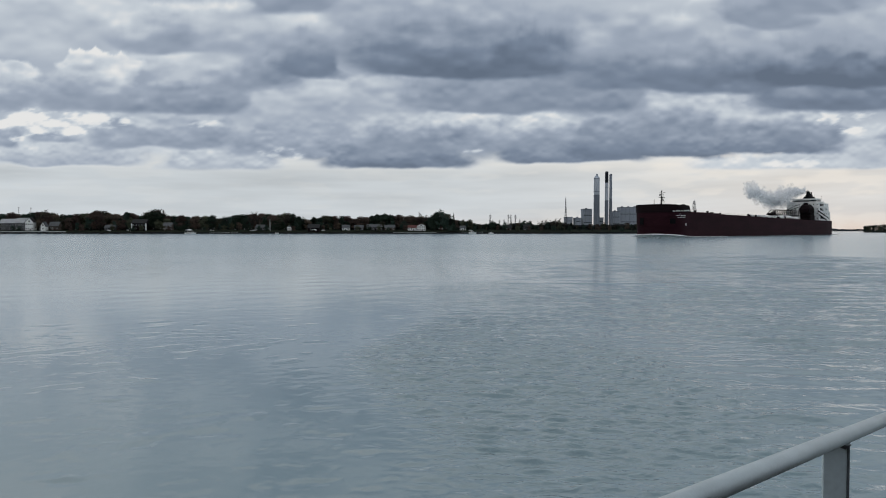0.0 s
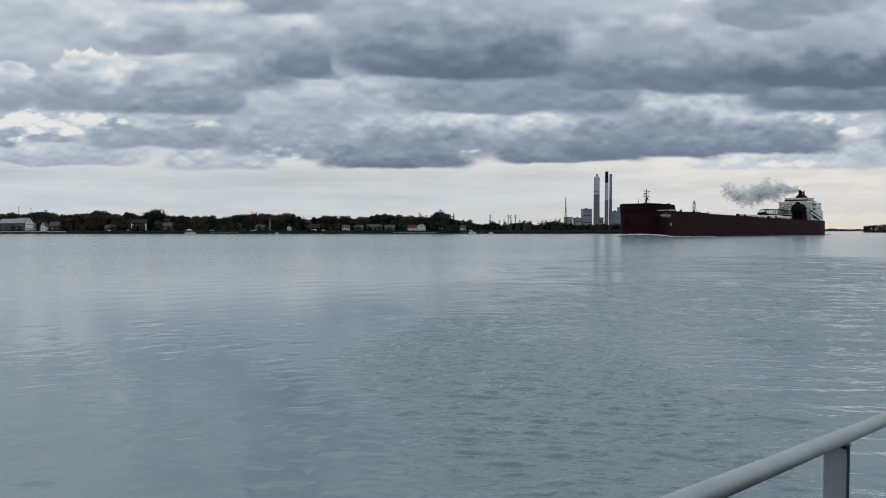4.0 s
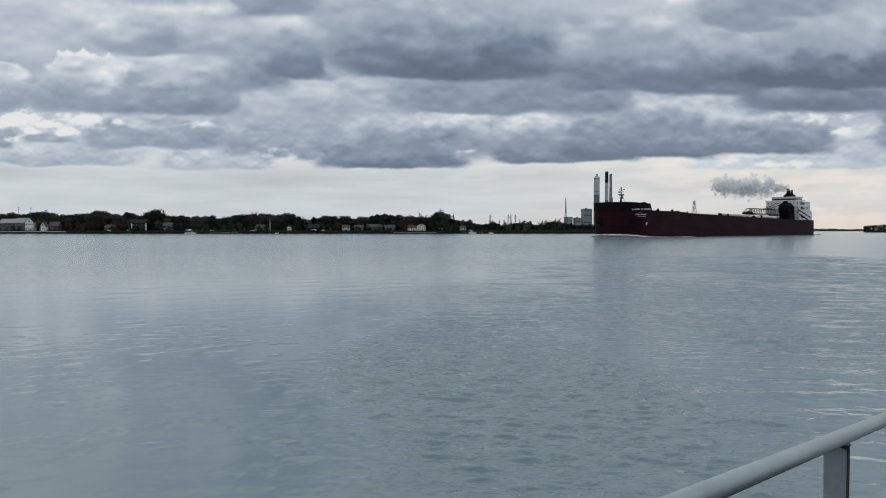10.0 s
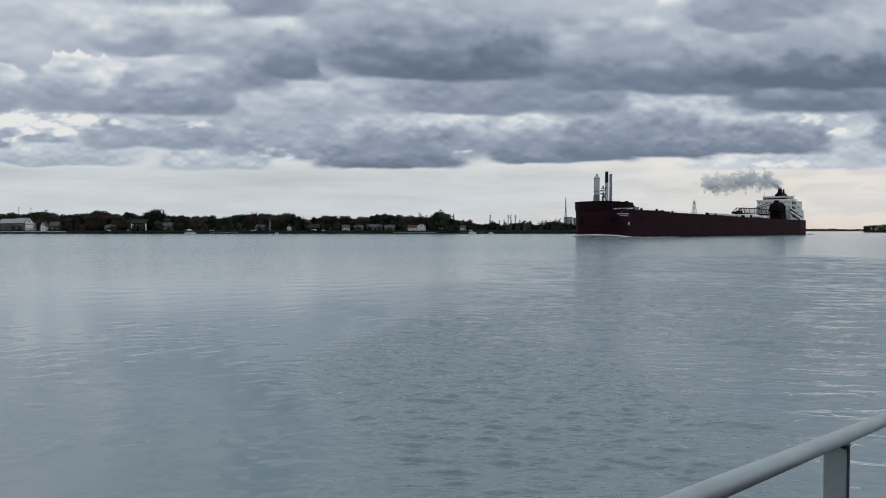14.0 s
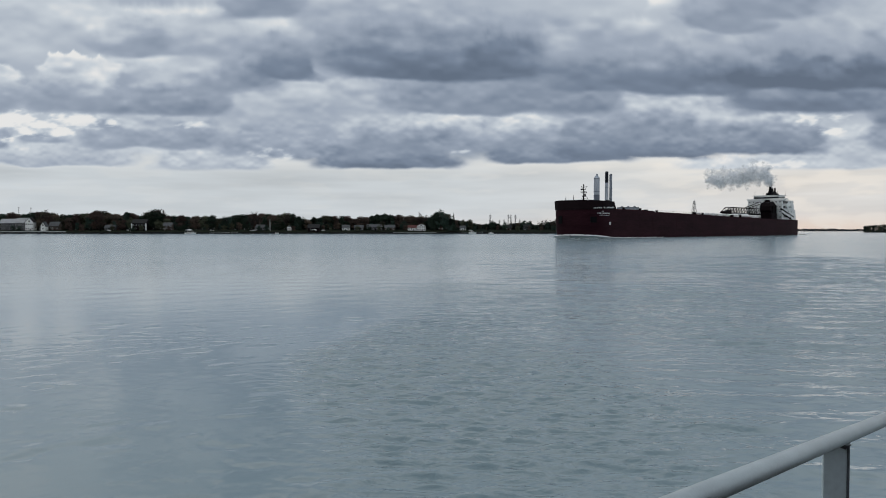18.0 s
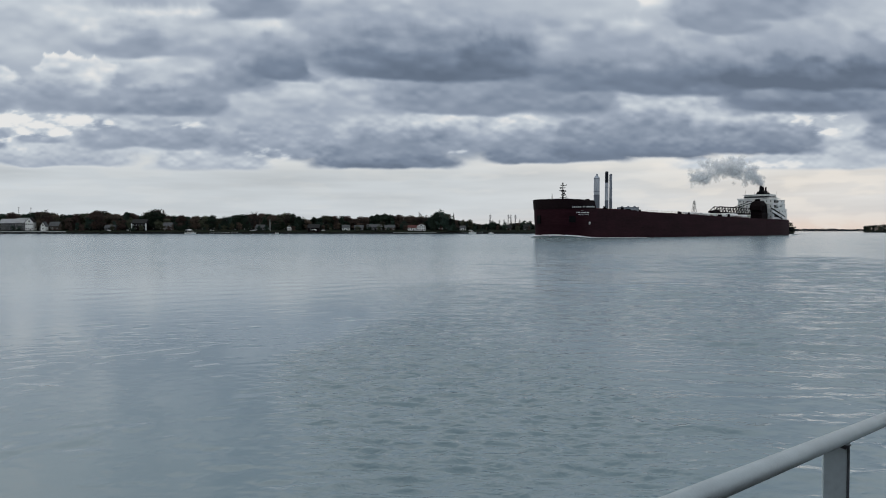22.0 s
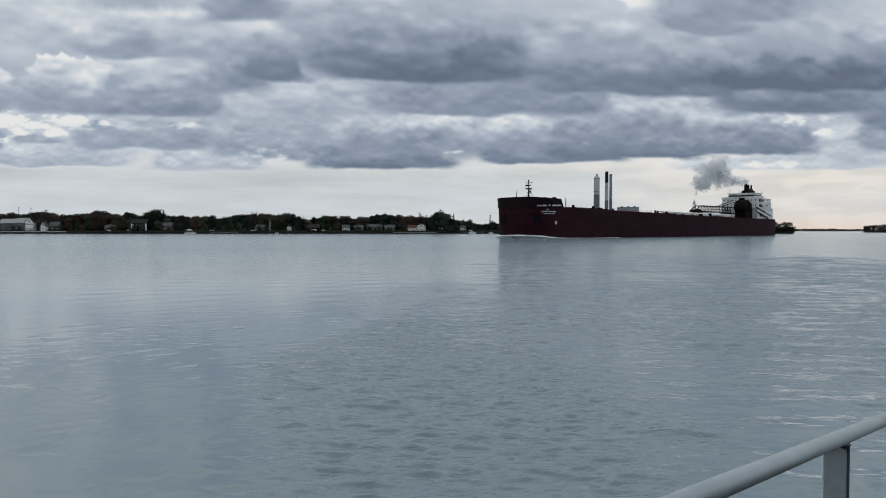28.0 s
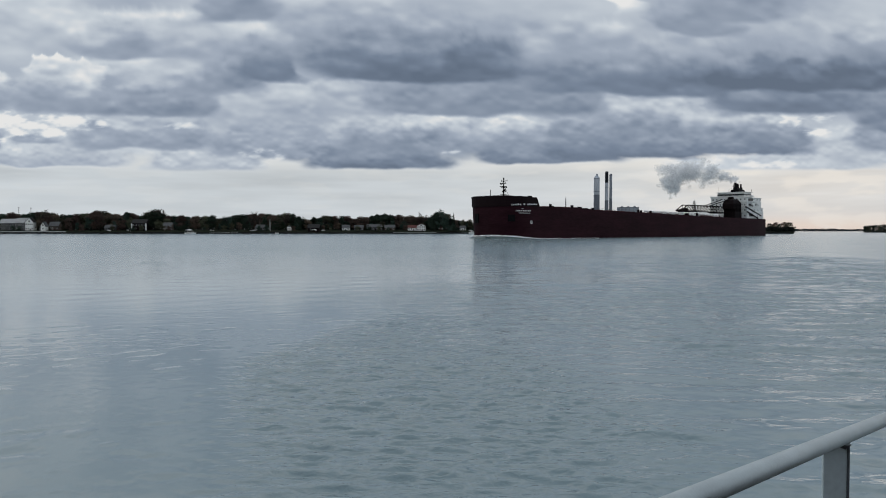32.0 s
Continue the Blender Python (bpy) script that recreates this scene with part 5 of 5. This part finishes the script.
def build_boat(u, y, k, label):
    ob = empty("motor_boat", pose(bearing_x(u, y), y, 0.15, 0, 0, 4), label, "boat", "moored boats")
    rings = []
    for x, w in ((-3.6, 0.9), (-2, 1.2), (0.5, 1.25), (2.4, 0.8), (3.9, 0.08)):
        rings.append([(x * k, -w * k, 1.15 * k), (x * k, -w * 0.6 * k, -0.2), (x * k, w * 0.6 * k, -0.2), (x * k, w * k, 1.15 * k)])
    part("boat_hull", loft(bmesh.new(), rings), SHIP_WHITE, ob)
    cab = part("cabin", boxed(-1.6 * k, 1.2 * k, -0.9 * k, 0.9 * k, 1.1 * k, 2.2 * k, bevel=0.15), SHIP_WHITE, ob)
    part("windscreen", boxed(-1.2 * k, 1.26 * k, -0.95 * k, 0.95 * k, 1.55 * k, 1.95 * k), GLASS_DARK, cab)
    return ob


for u, y, k, label in ((333, 843, 1.1, "white cabin boat under the shelter"), (341, 842, 1.0, "white motor boat moored at the jetty"),
                       (836, 845, 1.2, "long white boat moored at the bank"), (869, 846, 0.8, "small white boat at the bank"), (490, 844, 0.7, "small open boat at the jetty")):
    build_boat(u, y, k, label)


def build_car(u, y, label):
    ob = empty("parked_car", pose(bearing_x(u, y), y, bank_height(y), 0, 0, 3), label, "car", "parked cars")
    part("car_body", loft(bmesh.new(), [[(x, -0.9, 0.35), (x, 0.9, 0.35), (x, 0.9, z), (x, -0.9, z)] for x, z in ((-2.3, 0.8), (-1.9, 1.0), (0.9, 1.0), (2.0, 0.9), (2.35, 0.65))]), HOUSE_WHITE, ob)
    cab = part("cabin", loft(bmesh.new(), [[(x, -w, 0.95), (x, w, 0.95), (x, w * 0.9, z), (x, -w * 0.9, z)] for x, w, z in ((-2.0, 0.85, 1.1), (-1.5, 0.85, 1.65), (0.2, 0.85, 1.65), (1.0, 0.85, 1.05))]), HOUSE_WHITE, ob)
    part("side_window", boxed(-1.4, 0.3, -0.88, -0.8, 1.12, 1.5), GLASS_DARK, cab)
    for x in (-1.4, 1.45):
        for yy in (-0.85, 0.85):
            part("wheel", tubed((x, yy - 0.1, 0.33), (x, yy + 0.1, 0.33), 0.33, None, 12), BLACK_STEEL, ob)
    return ob


for u, y, label in ((193, 866, "white parked van on a lawn"), (228, 868, "white parked car beside a house"), (335, 867, "white parked car on the bank"), (375, 868, "white parked car by the trees"),
                    (443, 867, "white parked car on a drive"), (450, 868, "white parked car on a drive"), (572, 867, "white parked car by a boathouse"), (833, 866, "white parked car near the shore")):
    build_car(u, y, label)


def build_pole(u, v_top, y, r, label, arms=0):
    ob = empty("utility_pole", pose(bearing_x(u, y), y, bank_height(min(y, 1000))), label, "pole", "poles")
    h = rise_z(v_top, y) - bank_height(min(y, 1000))
    part("shaft", tubed((0, 0, -0.5), (0, 0, h), r, r * 0.6, 7), BARK if arms else HOUSE_WHITE, ob)
    for i in range(arms):
        part("cross_arm", boxed(-1.4, 1.4, -0.1, 0.1, h - 0.9 - i * 1.4, h - 0.65 - i * 1.4), BARK, ob)
    return ob


for u, v, y, r, label, arms in ((34, 367, 980, 0.4, "tall dark utility pole above the trees", 2), (55.5, 367, 980, 0.4, "tall dark utility pole above the trees", 2), (478, 389, 872, 0.35, "white flagpole on a lawn", 0)):
    build_pole(u, v, y, r, label, arms)


# ---- power station and lattice masts inland ----
PLANT_Y = 2600.0


def build_chimney(u0, u1, bands, taper, label, cap=False):
    """bands: (line at the top of the band, material) from the top down."""
    y = PLANT_Y
    x, r = bearing_x((u0 + u1) / 2, y), (u1 - u0) / 2 / LENS * y
    ob = empty("power_station_chimney", pose(x, y, 5.0), label, "chimney", "power station chimneys")
    top = rise_z(bands[0][0], y) - 5
    lines = [rise_z(b[0], y) - 5 for b in bands] + [0.0]
    for i, (_, m) in enumerate(bands):
        z1, z0 = lines[i], lines[i + 1]
        r1, r0 = r * (1 + taper * (1 - z1 / top)), r * (1 + taper * (1 - z0 / top))
        part("shaft_band", tubed((0, 0, z0), (0, 0, z1), r0, r1, 28), m, ob, smooth=False)
    for z in np.linspace(top * 0.25, top * 0.98, 4):
        part("gallery_ring", tubed((0, 0, z), (0, 0, z + 1.2), r * 1.07 * (1 + taper * (1 - z / top)), None, 28), CONCRETE_DARK, ob)
    if cap:
        part("cap_cone", tubed((0, 0, top), (0, 0, top + 8), r, r * 0.45, 28), CONCRETE_PALE, ob)
        part("flue_tip", tubed((0, 0, top + 8), (0, 0, top + 14), r * 0.4, r * 0.34, 20), CONCRETE_PALE, ob)
    else:
        part("flue_tip", tubed((0, 0, top), (0, 0, top + 2), r * 0.8, r * 0.8, 20), CHIMNEY_BLACK, ob)
    return ob


build_chimney(1050.5, 1060.5, ((315.5, CONCRETE_PALE), (345, CONCRETE_DARK)), 0.08, "pale grey concrete chimney with darker lower half", True)
build_chimney(1070.3, 1076, ((305, CHIMNEY_BLACK), (324, CONCRETE_PALE), (355, CONCRETE_DARK)), 0.25, "tall chimney with soot-black top")
build_chimney(1078, 1082.6, ((309.5, CLADDING), (332, CLADDING), (352, CONCRETE_DARK)), 0.25, "pale slender concrete chimney")


def build_hall(u0, u1, v, label, y=PLANT_Y, extras=0):
    x0, x1 = bearing_x(u0, y), bearing_x(u1, y)
    z = rise_z(v, y)
    ob = empty("power_station_hall", pose(x0, y + 20, 5.0), label, "industrial building", "power station halls")
    w, h = x1 - x0, z - 5
    part("wall_shell", boxed(0, w, 0, 45, 0, h, bevel=0.2), CLADDING, ob)
    part("parapet", boxed(-0.6, w + 0.6, -0.6, 45.6, h, h + 2.0, bevel=0.2), CONCRETE_DARK, ob)
    n = max(2, int(w // 12))
    for i in range(n):
        part("cladding_rib", boxed((i + 0.5) * w / n - 0.4, (i + 0.5) * w / n + 0.4, -0.8, 0, 0, h - 1), CONCRETE_DARK, ob)
    for k in (0.35, 0.7):
        part("window_strip", boxed(1.5, w - 1.5, -0.3, 0.2, h * k, h * k + 2.0), GLASS_DARK, ob)
    for i in range(extras):
        a = (i + 0.3) * w / max(1, extras)
        part("roof_vent", boxed(a, a + 6, 6, 16, h + 2, h + 5.5, bevel=0.3), CONCRETE_DARK, ob)
    return ob


build_hall(1034, 1049.5, 370.5, "grey clad power station hall", extras=1)
build_hall(1086, 1099, 375, "lower grey power station hall", extras=1)
build_hall(1099.5, 1133, 367.5, "large grey-blue power station boiler hall", extras=3)
build_hall(1003, 1015, 385, "low industrial shed by the plant")
build_hall(1020, 1030, 386.5, "low industrial shed by the plant", extras=1)
build_hall(1060.5, 1070, 386, "low link building between chimneys")


def build_lattice(u, v_top, y, half_foot, half_top, steps, thick, label, name="lattice_mast", arms=()):
    """A square lattice tower: four legs, rungs and crossed braces."""
    ob = empty(name, pose(bearing_x(u, y), y, 5.0, 0, 0, 12), label, "mast")
    h = rise_z(v_top, y) - 5
    lv = [half_foot + (half_top - half_foot) * i / steps for i in range(steps + 1)]
    for sx, sy in ((-1, -1), (1, -1), (1, 1), (-1, 1)):
        part("leg", tubed((sx * half_foot, sy * half_foot, 0), (sx * half_top, sy * half_top, h), thick, thick * 0.7, 5), LATTICE, ob)
    for i in range(steps):
        z0, z1 = h * i / steps, h * (i + 1) / steps
        a, b = lv[i], lv[i + 1]
        for k in range(4):
            c = ((-1, -1), (1, -1), (1, 1), (-1, 1))
            (ax, ay), (bx, by) = c[k], c[(k + 1) % 4]
            part("brace", tubed((ax * a, ay * a, z0), (bx * b, by * b, z1), thick * 0.55, None, 4), LATTICE, ob)
            part("brace", tubed((bx * a, by * a, z0), (ax * b, ay * b, z1), thick * 0.55, None, 4), LATTICE, ob)
    part("tip", tubed((0, 0, h), (0, 0, h * 1.06), thick * 1.2, thick * 0.5, 5), LATTICE, ob)
    for z, w in arms:
        part("cross_arm", tubed((-w, 0, h * z), (w, 0, h * z), thick, None, 5), LATTICE, ob)
        for s in (-1, 1):
            part("insulator", tubed((s * w * 0.9, 0, h * z), (s * w * 0.9, 0, h * z - 3), thick * 0.7, None, 5), LATTICE, ob)
    return ob


build_lattice(1001, 350, 1500, 2.6, 0.25, 12, 0.26, "tall tapering lattice radio mast")
build_lattice(1228, 356, 1400, 7.5, 1.0, 6, 0.34, "lattice tower with a small platform on top")
build_lattice(867.3, 380, 1500, 2.0, 0.4, 6, 0.22, "steel transmission pylon beyond the trees", "pylon", ((0.95, 2.2), (0.85, 2.8)))
for u, v in ((892, 389), (899.5, 380.5), (904, 380.5), (912, 381), (884, 390), (920, 389)):
    build_lattice(u, v, 1500, 1.8, 0.4, 6, 0.2, "steel transmission pylon beyond the trees", "pylon", ((0.95, 2.2), (0.85, 2.8)))


# ---- what moves ----
def stack_place(t):
    a = radians(SHIP_TURN)
    s = FUNNEL_TOP[0] - SHIP_SPEED * t
    return SHIP_X + math.cos(a) * s, SHIP_Y + math.sin(a) * s, FUNNEL_TOP[2] + FREEBOARD


def ship_pose(t):
    a = radians(SHIP_TURN)
    return pose(SHIP_X - math.cos(a) * SHIP_SPEED * t, SHIP_Y - math.sin(a) * SHIP_SPEED * t, FREEBOARD, 0, 0, SHIP_TURN)


def motions():
    walk(lake_freighter, [(t, ship_pose(t)) for t in (0.0, 8.0, 16.0, 24.0, 32.0)])
    walk(smoke_plume, [(t, pose(*stack_place(t))) for t in (0.0, 8.0, 16.0, 24.0, 32.0)])
    for puff, s, off, turn, spin in puffs:
        rows = []
        for t in sorted(PLUME):
            line = PLUME[t]
            x = float(np.interp(s, range(6), [p[0] for p in line]))
            z = float(np.interp(s, range(6), [p[1] for p in line]))
            near = min(1.0, 0.25 + s * 0.4)
            rows.append((float(t), pose(x + off[0] * near, off[1] * near, z + off[2] * near, spin * t * 0.4, 0, turn + spin * t)))
        walk(puff, rows)
    walk(cloud_deck, [(0.0, pose(0, 0, 0)), (32.0, pose(-0.28 * DECK_H, 0.13 * DECK_H, 0))])
    walk(water, [(0.0, pose(1.6, 0.5, 0)), (32.0, pose(-1.6, -0.8, 0))])


motions()
